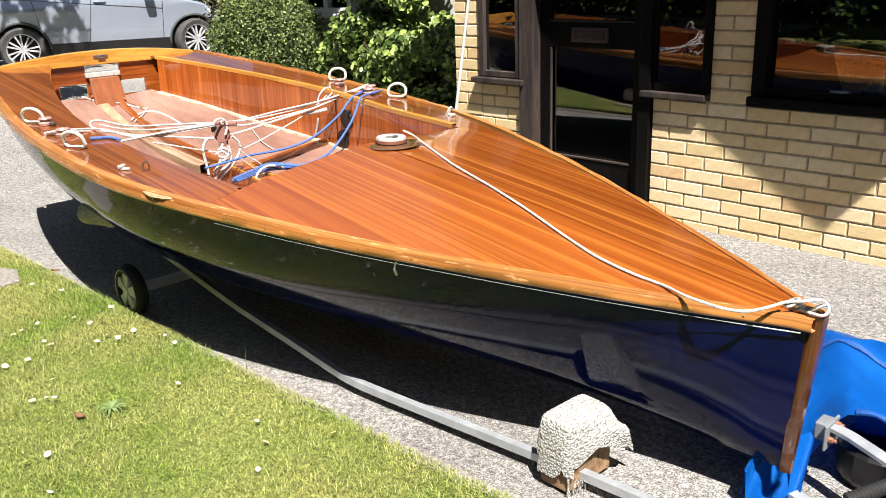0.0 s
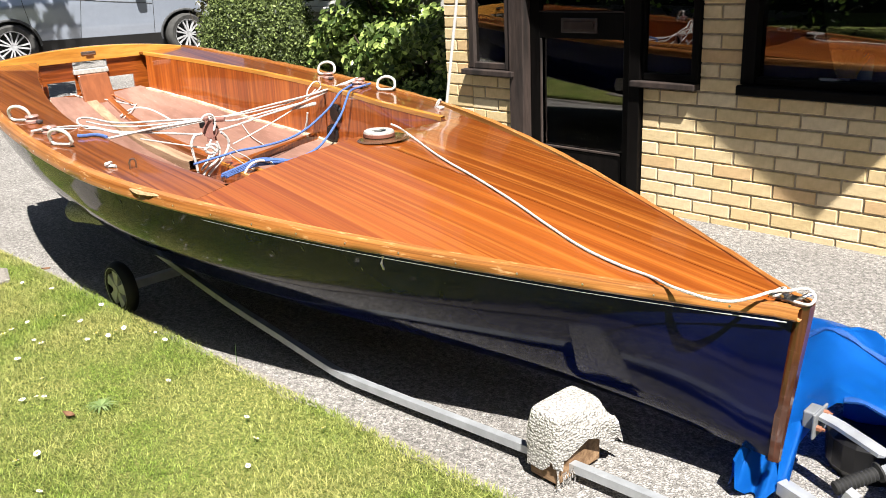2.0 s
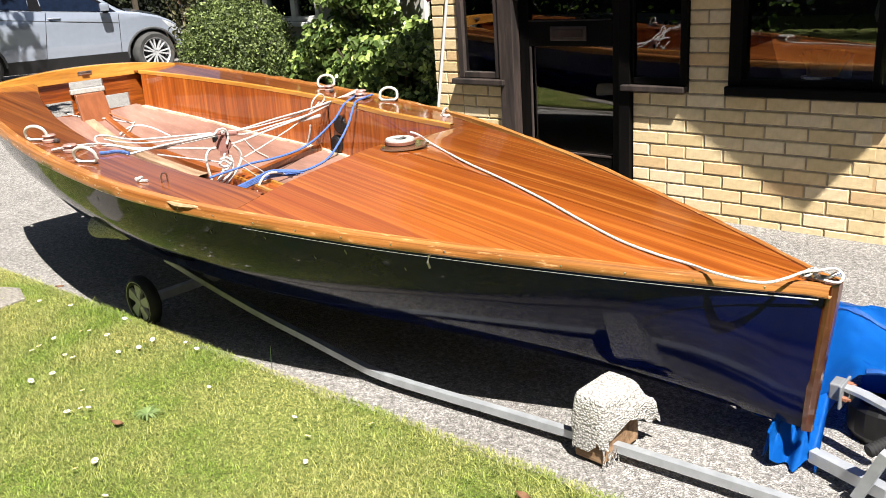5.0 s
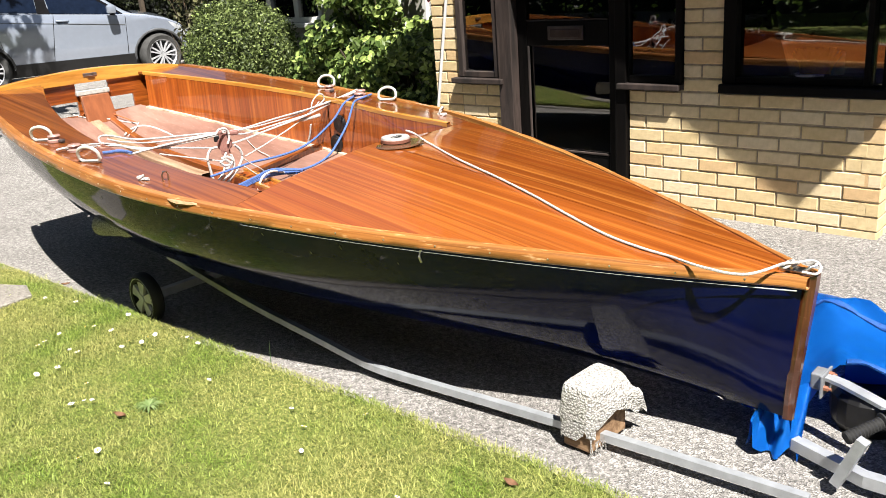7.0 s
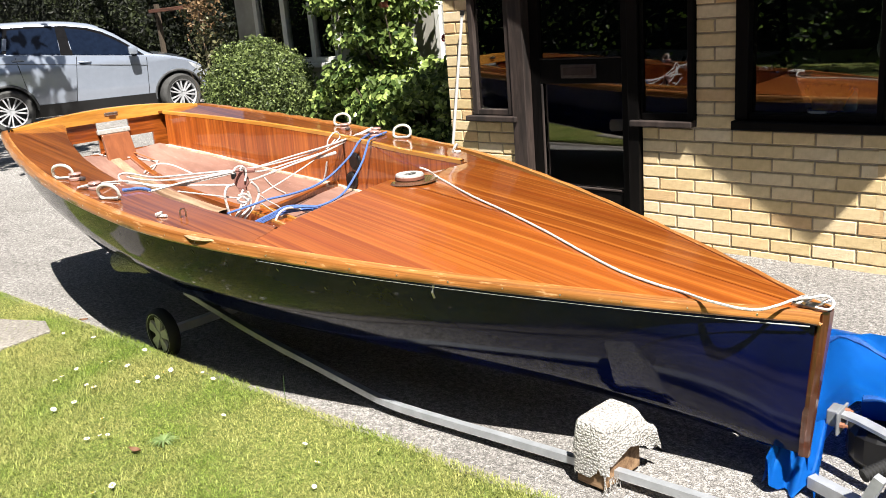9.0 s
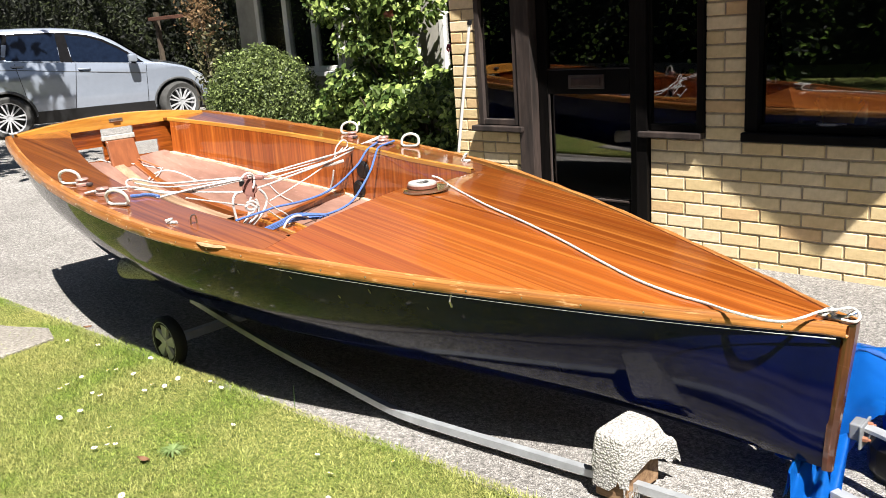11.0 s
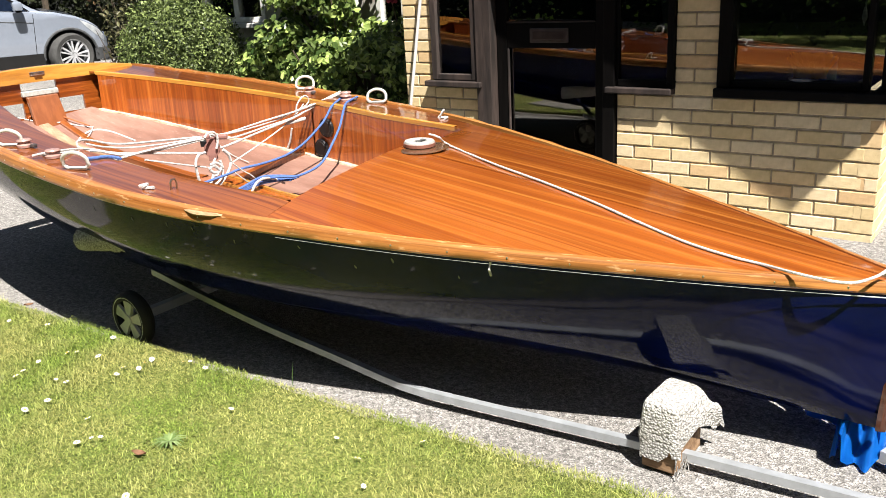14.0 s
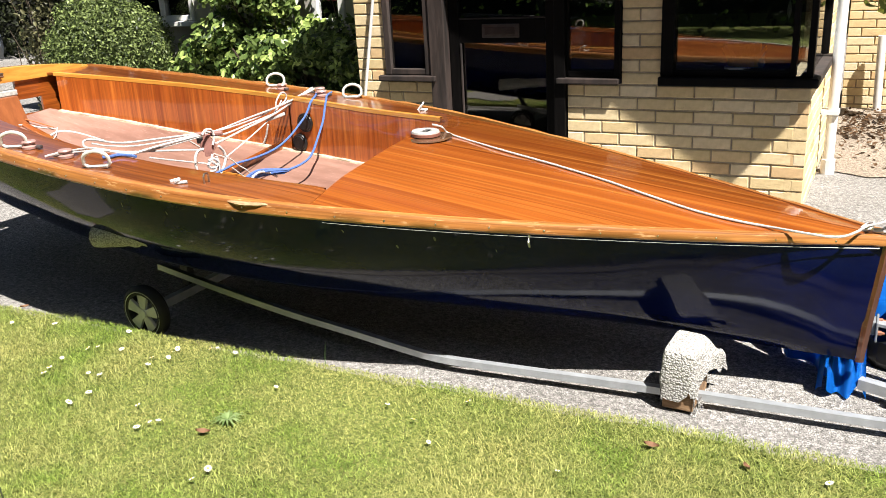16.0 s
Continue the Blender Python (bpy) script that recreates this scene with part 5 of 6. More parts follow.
rows = [[(x + 0.004, y * interp(x, [(0.2, 0.66), (0.9, 0.80)]), roof_z(x) + 0.006 + 0.012 * (1 - abs(y))) for y in span(-1, 1, 9)] for x in span(0.16, 0.93, 8)]
grid(rows, bm=bm)
part("windscreen", bm, DARK_GLASS, car, smooth=True)


def along_side(name, x0, x1, rise_, out, thick, mat, n=24, label=""):
    pts = [(x, -(flank(x, rise_(x)) + out), rise_(x)) for x in span(x0, x1, n)]
    return part(name, sweep(pts, thick, 6), mat, car, label)


along_side("trim_line", -1.85, 0.78, lambda x: interp(x, [(-1.85, 1.10), (-1.2, 1.07), (-0.4, 0.985), (0.3, 0.915), (0.78, 0.865)]), 0.001, 0.006, CLADDING)
rows = [[(x, -(flank(x, z) + 0.012), z) for z in (0.22, 0.28, 0.36, 0.405)] + [(x, -(flank(x, 0.40) - 0.02), 0.41), (x, -(flank(x, 0.2) - 0.04), 0.21)] for x in span(-0.93, 0.86, 20)]
part("sill_cladding", grid(rows, closed=True), BLACK_PLASTIC, car, "black plastic sill cladding")
for x0, x1 in ((-0.36, -0.25), (0.755, 0.80), (-1.0, -1.12)):
    pts = [(x0 + (x1 - x0) * k / 10, 0.40 + (shoulder(x0) - 0.42) * k / 10) for k in range(11)]
    part("door_seam", sweep([(x, -(flank(x, z) + 0.0005), z) for x, z in pts], 0.005, 4), BLACK_PLASTIC, car)
for x, z in ((-0.13, 1.005), (-1.08, 1.115)):
    h = part("door_handle", sweep([(x - 0.10, -(flank(x, z) - 0.004), z), (x - 0.08, -(flank(x, z) + 0.026), z), (x + 0.06, -(flank(x, z) + 0.026), z - 0.006), (x + 0.08, -(flank(x, z) - 0.004), z - 0.008)], 0.013, 6), SILVER, car, smooth=True)
    part("handle_recess", sweep([(x - 0.09, -(flank(x, z) - 0.002), z - 0.012), (x + 0.07, -(flank(x, z) - 0.002), z - 0.018)], 0.016, 6), TRIM, h)
bm = box(0.52, 0.66, -HALF_WIDTH - 0.20, -HALF_WIDTH - 0.02, 1.055, 1.185, bevel=0.03)
mirror = part("wing_mirror", bm, SILVER, car, smooth=True)
part("mirror_foot", box(0.58, 0.66, -HALF_WIDTH - 0.03, -HALF_WIDTH + 0.08, 1.035, 1.075, bevel=0.01), TRIM, mirror)
rows = [[(x, -(flank(x, z) + 0.004), z) for z in span(shoulder(x) - d, shoulder(x) - 0.005, 5)] for x, d in ((1.46, 0.02), (1.55, 0.08), (1.64, 0.12), (1.73, 0.13), (1.80, 0.10))]
part("headlight", grid(rows), plain("headlight_glass", (0.55, 0.58, 0.6), 0.1, 0.3, coat=1.0, bump=0), car, "clear wrapped headlight", smooth=True)
rows = [[(x, -(flank(min(x, 1.86), z) + 0.006), z) for z in (0.24, 0.32, 0.42)] for x in span(1.62, 1.87, 6)]
part("bumper_lip", grid(rows), CLADDING, car, "dark lower bumper", smooth=True)
for cx in WHEELS:
    part("wheel_arch_trim", sweep([(x, -(flank(x, z) + 0.002), z) for x, z in arch(cx, 0.40, 16)], 0.020, 6), CLADDING, car)
part("inner_arch", box(-1.78, 1.70, -HALF_WIDTH + 0.25, HALF_WIDTH - 0.25, 0.2, 0.75), BLACK_PLASTIC, car)
for x in WHEELS:
    for y in (-0.79, 0.79):
        tyre = part("tyre", revolve([(0.235, -0.1), (0.30, -0.115), (0.325, -0.10), (0.340, -0.07), (0.345, 0), (0.340, 0.07), (0.325, 0.10), (0.30, 0.115), (0.235, 0.1), (0.235, -0.1)], 32, axis="y"), plain("grey_dusty_tyre", (0.05, 0.05, 0.048), 0.85, bump=0.5), car, smooth=True)
        tyre.location = (x, y, 0.345)
        if x > 0:
            tyre.rotation_euler = (0, 0, radians(19))
        bm = revolve([(0.24, -0.105), (0.225, -0.09), (0.22, 0.09), (0.24, 0.1), (0.24, -0.105)], 28, axis="y")
        revolve([(0, -0.085), (0.05, -0.085), (0.055, -0.05), (0, -0.05)], 14, bm, axis="y")
        for k in range(14):
            ang = 2 * math.pi * (k // 2) / 7 + (0.17 if k % 2 else -0.17)
            c, s = math.cos(ang), math.sin(ang)
            vs = []
            for r, w in ((0.04, 0.010), (0.228, 0.013)):
                for yy in (-0.092, -0.06):
                    for sg in (-1, 1):
                        vs.append(bm.verts.new((r * c - sg * w * s, yy, r * s + sg * w * c)))
            for fc in ((0, 1, 3, 2), (4, 5, 7, 6), (0, 1, 5, 4), (2, 3, 7, 6), (0, 2, 6, 4), (1, 3, 7, 5)):
                bm.faces.new([vs[i] for i in fc])
        part("rim", bm, ALLOY, tyre, "silver alloy rim")
        part("brake_disc", revolve([(0, 0.0), (0.20, 0.0), (0.20, 0.02), (0, 0.02)], 18, axis="y"), BLACK_PLASTIC, tyre)


# ---- blue cover and the trailer under the bow ----
BLUE_PVC = plain("blue_pvc_cover", (0.0053, 0.132, 0.5148), 0.32, vary=0.12, scale=5, bump=0.1)
rows = []
for i in range(70):
    t = i / 69
    x = -0.83 + 1.31 * t
    yr = interp(x, [(-1.02, 3.03), (-0.71, 2.90), (-0.4, 2.76), (0.5, 2.6)])
    # past x -0.42 the sheet rises out of view, added to shade the hollow
    zr = interp(x, [(-1.02, 0.26), (-0.71, 0.30), (-0.42, 0.32), (-0.28, 0.52), (0.5, 0.55)]) + 0.012 * math.sin(x * 17)
    yh = interp(x, [(-1.02, 2.42), (-0.86, 2.36), (-0.76, 2.40), (-0.69, 2.52), (-0.5, 2.51), (-0.43, 2.46), (-0.36, 2.20), (0.5, 2.14)])
    zh = interp(x, [(-1.02, 0.02), (-0.86, 0.02), (-0.76, 0.08), (-0.69, 0.245), (-0.5, 0.25), (-0.43, 0.29), (-0.36, 0.42), (0.5, 0.40)])
    spread = 0.24 * max(0.0, 1 - 2.2 * t)
    row = [(x - spread - 0.05, yr + 0.42, 0.012), (x - spread - 0.02, yr + 0.2, zr * 0.55), (x - spread, yr + 0.06, zr - 0.02), (x - spread, yr, zr)]
    for k in range(1, 21):
        q = k / 20
        # pulled creases with sharp crests, running slantwise to the hem
        u1, u2 = x * 2.6 + q * 1.1, x * 4.3 - q * 1.9
        crest = 0.030 * (1 - abs(2 * (u1 % 1) - 1)) ** 2.2 + 0.020 * (1 - abs(2 * (u2 % 1) - 1)) ** 3
        soft_ = 0.012 * math.sin(q * 7 + x * 9) + 0.005 * math.sin(x * 41 - q * 17)
        row.append((x - spread * (1 - q) + 0.02 * math.sin(q * 3), yr + (yh - yr) * q, zr + (zh - zr) * q + (crest + soft_ - 0.01) * (1 - q * 0.6)))
    rows.append(row)
bm = grid(rows)
bmesh.ops.solidify(bm, geom=bm.faces[:], thickness=0.004)
cover = thing("blue_cover", "bright blue plastic boat cover draped over a trailer", "cover", pose(0, 0, 0))
part("sheet", bm, BLUE_PVC, cover, smooth=True)
DULL_BLUE = plain("faded_blue_hem", (0.008, 0.07, 0.28), 0.6, scale=90, vary=0.3, bump=0.6)


def band(j, k, i0, lift, ruffle):
    """A stitched strip lying on the sheet between two of its columns."""
    out = []
    for n, r in enumerate(rows[i0:]):
        p, q = Vector(r[j]), Vector(r[k])
        rise = lift + ruffle * (math.sin(n * 1.7) + 0.5 * math.sin(n * 3.1))
        out.append([tuple(p + Vector((0, 0, lift))), tuple(p + Vector((0, 0, 0.004 + rise))), tuple((p + q) / 2 + Vector((0, 0, 0.006 + rise))), tuple(q + Vector((0, 0, 0.004 + rise))), tuple(q + Vector((0, 0, lift)))])
    return grid(out, closed=True)


part("hem", band(-1, -2, 9, 0.002, 0.0006), DULL_BLUE, cover, "duller blue stitched hem", smooth=True)
part("seam", band(7, 8, 2, 0.002, 0.0022), DULL_BLUE, cover, "ruffled blue seam", smooth=True)
drape = []
for i in range(40):
    t = i / 39
    x, y = -0.868 + 0.16 * t, 2.285 + 0.03 * t
    hemz = 0.010 + 0.03 * max(0, math.sin(t * 9.5)) + (0.08 if 0.14 < t < 0.22 else 0)
    drape.append([(x + 0.03 * (1 - q) * (0.3 - t), y + 0.12 * (1 - q) + 0.022 * math.sin(t * 15 + q * 1.5), 0.20 + (hemz - 0.20) * q) for q in span(0, 1, 9)])
bm = grid(drape)
bmesh.ops.solidify(bm, geom=bm.faces[:], thickness=0.003)
part("flap", bm, BLUE_PVC, cover, "torn hanging end of the cover", smooth=True)
# the inner curtain of the cover, hanging in the dark under the hem
inner_ = []
for i in range(30):
    x = -0.70 + 1.1 * i / 29
    inner_.append([(x, 2.66 + 0.03 * math.sin(x * 21) + 0.06 * q, 0.255 - 0.245 * q) for q in span(0, 1, 6)])
bm = grid(inner_)
bmesh.ops.solidify(bm, geom=bm.faces[:], thickness=0.003)
part("inner_flap", bm, BLUE_PVC, cover, smooth=True)
# unseen fold added behind the stem to keep sun off the ground there
fold = []
for i in range(26):
    t = i / 25
    x, y = -1.16 + 0.40 * t, 2.74 - 0.38 * t
    fold.append([(x + 0.015 * math.sin(t * 19 + q * 2), y + 0.02 * math.sin(t * 23), 0.50 - 0.49 * q) for q in span(0, 1, 6)])
bm = grid(fold)
bmesh.ops.solidify(bm, geom=bm.faces[:], thickness=0.003)
part("shadow_fold", bm, BLUE_PVC, cover, smooth=True)
trailer = thing("road_trailer", "galvanised trailer front with handle under the blue cover", "trailer", pose(0, 0, 0))
bm = box(-0.703, -0.695, 2.430, 2.520, 0.165, 0.240, bevel=0.003)
add_box(bm, -0.735, -0.703, 2.445, 2.505, 0.185, 0.236, bevel=0.004)
# darker copy of the galvanised steel, for the shade under the cover
part("bracket", bm, plain("shaded_galvanised_plate", (0.20, 0.21, 0.22), 0.6, 0.3), trailer, "worn galvanised bracket plate")
part("arm", sweep([(-0.700, 2.475, 0.222), (-0.64, 2.455, 0.222), (-0.56, 2.42, 0.218), (-0.512, 2.40, 0.214), (-0.502, 2.396, 0.213)], [0.026, 0.026, 0.026, 0.026, 0.012], 4, flat=0.30), GALV, trailer)
part("arm", sweep([(-0.34, 2.52, 0.245), (-0.47, 2.385, 0.205), (-0.54, 2.30, 0.175)], 0.018, 4, flat=0.5), GALV, trailer)
grip = [Vector((-0.492, 2.318, 0.212)).lerp(Vector((-0.560, 2.225, 0.182)), k / 24) for k in range(25)]
part("handle_grip", sweep(grip, [0.026, 0.026] + [0.019 if k % 2 else 0.0165 for k in range(23)], 14), RUBBER, trailer, "black ribbed rubber grip", smooth=True)
for y in (2.450, 2.492):
    nut = part("bolt", revolve([(0, 0.0), (0.009, 0.0), (0.009, 0.012), (0.005, 0.014), (0.005, 0.022), (0, 0.022)], 6), plain("rusty_bolt", (0.28, 0.119, 0.07), 0.7, 0.4), trailer)
    nut.location, nut.rotation_euler = (-0.695, y, 0.195 if y < 2.47 else 0.225), (0, radians(90), 0)
part("drawbar", sweep([(-0.45, 2.42, 0.06), (0.9, 2.35, 0.10)], 0.035, 4), GALV, trailer)
part("ground_tube", sweep([(-0.732, 2.342, 0.050), (-0.514, 2.266, 0.050), (0.6, 2.30, 0.05)], 0.026, 4), GALV, trailer)
part("lever", sweep([(-0.574, 2.217, 0.040), (-0.511, 2.208, 0.200)], 0.020, 4), GALV, trailer)
part("post", box(-0.40, -0.34, 2.44, 2.50, 0.0, 0.24), GALV, trailer)
# black drum added to stand for the dark hollow under the cover
part("hollow_filler", revolve([(0, 0), (0.10, 0.0), (0.115, 0.03), (0.115, 0.11), (0.10, 0.13), (0, 0.13)], 20), BLACK_PLASTIC, trailer).location = (-0.62, 2.66, 0.0)

# ---- wall side things ----
pole = thing("white_pole", "thin white pole leaning against the brick pier", "pole", pose(0, 0, 0))
part("shaft", sweep([(-4.115, 4.40, 0.0), (-3.862, 4.435, 1.44)], 0.0105, 8), WHITE_PAINT, pole, smooth=True)
part("cap", sweep([(-3.863, 4.435, 1.435), (-3.858, 4.4355, 1.465)], 0.016, 8), BLACK_PLASTIC, pole)
pipe = thing("downpipe", "white rainwater downpipe on the house corner", "downpipe", pose(-1.06, 5.45, 0))
part("pipe", sweep([(0, 0, 0.03), (0, 0, 2.38)], 0.034, 12), WHITE_PAINT, pipe, smooth=True)
part("shoe", sweep([(0, 0, 0.0), (0, 0, 0.10)], 0.045, 12), WHITE_PAINT, pipe)
part("bracket", box(-0.07, 0.04, -0.05, 0.05, 0.40, 0.43, bevel=0.003), WHITE_PAINT, pipe)
part("bracket", box(-0.07, 0.04, -0.05, 0.05, 1.3, 1.33, bevel=0.003), WHITE_PAINT, pipe)
slab = thing("paving_stone", "pale worn stepping stone set in the lawn", "stone", pose(-4.55, 1.32, LAWN_Z, 0, 0, 22))
bm = bmesh.new()
ring_ = [(0.36, 0.10), (0.20, 0.22), (-0.05, 0.20), (-0.42, 0.22), (-0.46, -0.05), (-0.40, -0.24), (0.0, -0.22), (0.30, -0.16)]
lo = [bm.verts.new((x, y, -0.03)) for x, y in ring_]
md = [bm.verts.new((x, y, 0.012)) for x, y in ring_]
hi = [bm.verts.new((x * 0.96, y * 0.94, 0.017)) for x, y in ring_]
for a_, b_ in ((lo, md), (md, hi)):
    for i in range(8):
        bm.faces.new((a_[i], a_[(i + 1) % 8], b_[(i + 1) % 8], b_[i]))
bm.faces.new(hi)
part("slab", bm, CONCRETE, slab)
# ---- planting ----
def ball_points(n, centre, radii, lumps=0.1, shell=0.35):
    d = rng.normal(0, 1, (n, 3))
    d /= np.linalg.norm(d, axis=1)[:, None]
    wob = 1 + lumps * (np.sin(d[:, 0] * 7 + 1) * np.cos(d[:, 1] * 6) + 0.6 * np.sin(d[:, 2] * 11 + d[:, 0] * 5)) / 1.6
    r = (1 - shell * rng.random(n) ** 2.0) * wob + rng.normal(0, 0.015, n)
    return np.array(centre) + d * r[:, None] * np.array(radii), d


def stems(name, base, tips, r0, parent):
    bm = bmesh.new()
    for tip in tips:
        b, t = Vector(base), Vector(tip)
        m = (b + t) / 2 + Vector((random.uniform(-.08, .08), random.uniform(-.08, .08), 0.05))
        sweep(smooth_line([b, m, t], 3), [r0, r0 * .9, r0 * .8, r0 * .65, r0 * .5, r0 * .4, r0 * .3], 5, bm)
    return part(name, bm, BARK, parent)


bush = thing("clipped_bush", "rounded clipped evergreen bush against the house", "bush", pose(-7.08, 4.95, 0.02))
stems("trunk", (0, 0, 0), [(random.uniform(-.35, .35), random.uniform(-.35, .35), random.uniform(.5, .9)) for _ in range(9)], 0.03, bush)
p, d = ball_points(42000, (0, 0, 0.66), (0.57, 0.56, 0.69), 0.09, 0.34)
keep = p[:, 2] > 0.02
leaves(p[keep] + rng.normal(0, 0.018, p[keep].shape), d[keep], 0.020, BOX_LEAF, "crown", bush)

# thin twiggy shrub between the car and the bush
twig = thing("twiggy_shrub", "thin twiggy grey-green shrub at the corner of the wing", "shrub", pose(-8.42, 5.33, 0.0))
stems("stem", (0, 0, 0), [(random.uniform(-.28, .25), random.uniform(-.2, .2), random.uniform(.6, 1.75)) for _ in range(26)], 0.010, twig)
p, d = ball_points(1500, (0, 0, 0.95), (0.27, 0.22, 0.85), 0.35, 0.9)
leaves(p[p[:, 2] > 0.05], d[p[:, 2] > 0.05], 0.034, leaf_mat("dull_twig_leaves", (0.03, 0.032, 0.014), (0.17, 0.165, 0.075)), "crown", twig)

# climbing shrub on the rear wing
climber = thing("climbing_shrub", "tall leafy climbing shrub with bright green leaves on the wall", "shrub", pose(-5.3, 5.3, 0.02))
tips = [(x, random.uniform(-.4, .3), random.uniform(.5, .9) if x > -0.2 else random.uniform(.8, 2.3)) for x in [random.uniform(-1.1, 0.9) for _ in range(16)]]
stems("stem", (0, 0.2, 0), tips, 0.022, climber)
cs, ns = [], []
for i in range(174):
    c = np.array((rng.uniform(-0.95, 1.1), rng.uniform(-0.30, 0.25), rng.uniform(0.15, 2.5)))
    if i > 149:
        c = np.array((rng.uniform(-1.30, -0.85), rng.uniform(-0.15, 0.2), rng.uniform(0.15, 0.82)))
    if (c[0] < -0.8 and 0.95 < c[2] < 1.5) or (c[0] > 0.12 and c[2] > 0.98):
        continue
    p, d = ball_points(200, c, (0.19, 0.17, 0.16), 0.3, 0.6)
    cs.append(p)
    ns.append(d * 0.5 + np.array((0.2, -0.6, 0.6)))
leaves(np.concatenate(cs), np.concatenate(ns), 0.050, CLIMBER_LEAF, "crown", climber, long=1.3, jitter=0.6)
for fx, fy, fz, tint in ((-0.02, -0.22, 1.55, (0.75, 0.30, 0.24)), (0.47, 0.0, 1.24, (0.62, 0.10, 0.16))):
    p, d = ball_points(60, (fx, fy, fz), (0.04, 0.04, 0.03), 0.1, 0.8)
    leaves(p, d, 0.034, leaf_mat("rose_petals", tuple(v * 0.7 for v in tint), tint, 0.6), "flower", climber, "open rose bloom", long=1.0)
    part("flower_stem", sweep(smooth_line([(fx - 0.05, fy + 0.12, 0.6), (fx + 0.02, fy + 0.05, (fz + 0.6) / 2), (fx, fy, fz - 0.02)], 4), 0.005, 5), BARK, climber)


def hedge(name, label, a, b, height, depth, n, size, mat=HEDGE_LEAF, slope=0.0, lift=0.5):
    """A dense hedge between two places on the ground."""
    a, b = np.array(a, float), np.array(b, float)
    u = (b - a) / np.linalg.norm(b - a)
    out = np.array((u[1], -u[0]))
    t = rng.random(n) * np.linalg.norm(b - a)
    h = rng.random(n) ** 0.8 * height
    bulge = 0.35 * np.sin(t * 1.7 + 1) * np.sin(h * 2.1) + 0.2 * np.sin(t * 4.3 + h * 3)
    off = depth * (bulge - rng.random(n) ** 2) + slope * (1 - h / height)
    x = a[0] + u[0] * t + out[0] * off
    y = a[1] + u[1] * t + out[1] * off
    z = h + 0.3 * np.sin(t * 2.2) * (h / height)
    ob = leaves(np.stack([x, y, z], 1), np.tile(np.array((out[0], out[1], lift)), (n, 1)), size, mat, name, long=1.4)
    tagged(ob, label, "hedge", kind="stuff")
    # flat dark box behind the leaves, in place of the shade inside
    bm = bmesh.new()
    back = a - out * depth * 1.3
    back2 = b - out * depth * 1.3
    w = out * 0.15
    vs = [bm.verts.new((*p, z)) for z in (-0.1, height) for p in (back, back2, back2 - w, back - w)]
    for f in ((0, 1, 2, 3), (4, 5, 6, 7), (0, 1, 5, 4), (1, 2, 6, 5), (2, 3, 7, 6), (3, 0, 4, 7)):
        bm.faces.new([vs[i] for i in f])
    tagged(part(name + "_shade", bm, HEDGE_DARK), "flat dark backing that stands for the shade inside the hedge", "hedge", kind="structure")


HEDGE_DARK = plain("hedge_depth_shade", (0.006, 0.009, 0.0035), 0.95)
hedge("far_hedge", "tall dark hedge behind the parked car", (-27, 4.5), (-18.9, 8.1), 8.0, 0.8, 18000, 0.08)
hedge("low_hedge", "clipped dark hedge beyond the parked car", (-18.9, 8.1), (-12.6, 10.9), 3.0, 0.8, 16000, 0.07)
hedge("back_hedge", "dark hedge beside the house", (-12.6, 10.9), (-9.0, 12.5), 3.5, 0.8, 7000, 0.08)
# unseen trees, added so the foredeck mirrors dark growth rather than sky
hedge("unseen_back_trees", "unseen dark trees added behind the house for the deck's reflection", (-12.0, 11.4), (4.0, 15.5), 14.0, 1.2, 26000, 0.14)
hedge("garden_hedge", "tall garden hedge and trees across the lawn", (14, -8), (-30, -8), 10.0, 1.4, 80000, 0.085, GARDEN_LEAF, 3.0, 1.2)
# unseen hedge, added to shut out low sky on this side
hedge("unseen_side_hedge", "unseen hedge added at the end of the drive to block sky light", (9, 12), (9, -10), 8.0, 1.4, 18000, 0.11, GARDEN_LEAF, 2.0, 1.2)

# boughs over the parked car, which dapple it
cs = []
boughs = np.random.default_rng(11)
for i in range(9):
    c = np.array((-11.80, 4.12, 4.9)) + boughs.normal(0, 1, 3) * np.array((0.30, 0.22, 0.16))
    cs.append(c + boughs.normal(0, 1, (16, 3)) * np.array((0.22, 0.20, 0.12)))
for i in range(5):
    c = np.array((-12.75, 3.25, 4.9)) + boughs.normal(0, 1, 3) * np.array((0.35, 0.3, 0.16))
    cs.append(c + boughs.normal(0, 1, (40, 3)) * np.array((0.26, 0.24, 0.12)))
for i in range(24):
    c = np.array((rng.uniform(-10.8, -7.0), rng.uniform(1.5, 3.2), rng.uniform(4.6, 5.4)))
    p, d = ball_points(70, c, (0.50, 0.40, 0.25), 0.3, 0.8)
    cs.append(p)
tree = thing("overhanging_tree", "leafy tree boughs hanging over the drive", "tree", pose(0, 0, 0))
cs = np.concatenate(cs)
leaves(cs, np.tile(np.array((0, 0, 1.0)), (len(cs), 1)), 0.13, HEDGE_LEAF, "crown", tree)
bm = bmesh.new()
sweep(smooth_line([(-17.5, 0.2, 0), (-17.3, 0.4, 2.5), (-16.4, 1.2, 4.4), (-14.4, 2.8, 5.0), (-12.6, 3.9, 5.2)], 4), [0.20 - 0.01 * k for k in range(17)], 8, bm)
part("trunk", bm, BARK, tree)
# dead ivy and an old beam in front of the hedge
cs = rng.normal(0, 1, (900, 3)) * np.array((0.20, 0.12, 0.26)) + np.array((-14.6, 9.0, 1.95))
ivy = leaves(cs, np.tile(np.array((0.3, -0.8, 0.3)), (900, 1)), 0.045, leaf_mat("dead_ivy", (0.0992, 0.0558, 0.0248), (0.2604, 0.1674, 0.0806)), "dead_ivy")
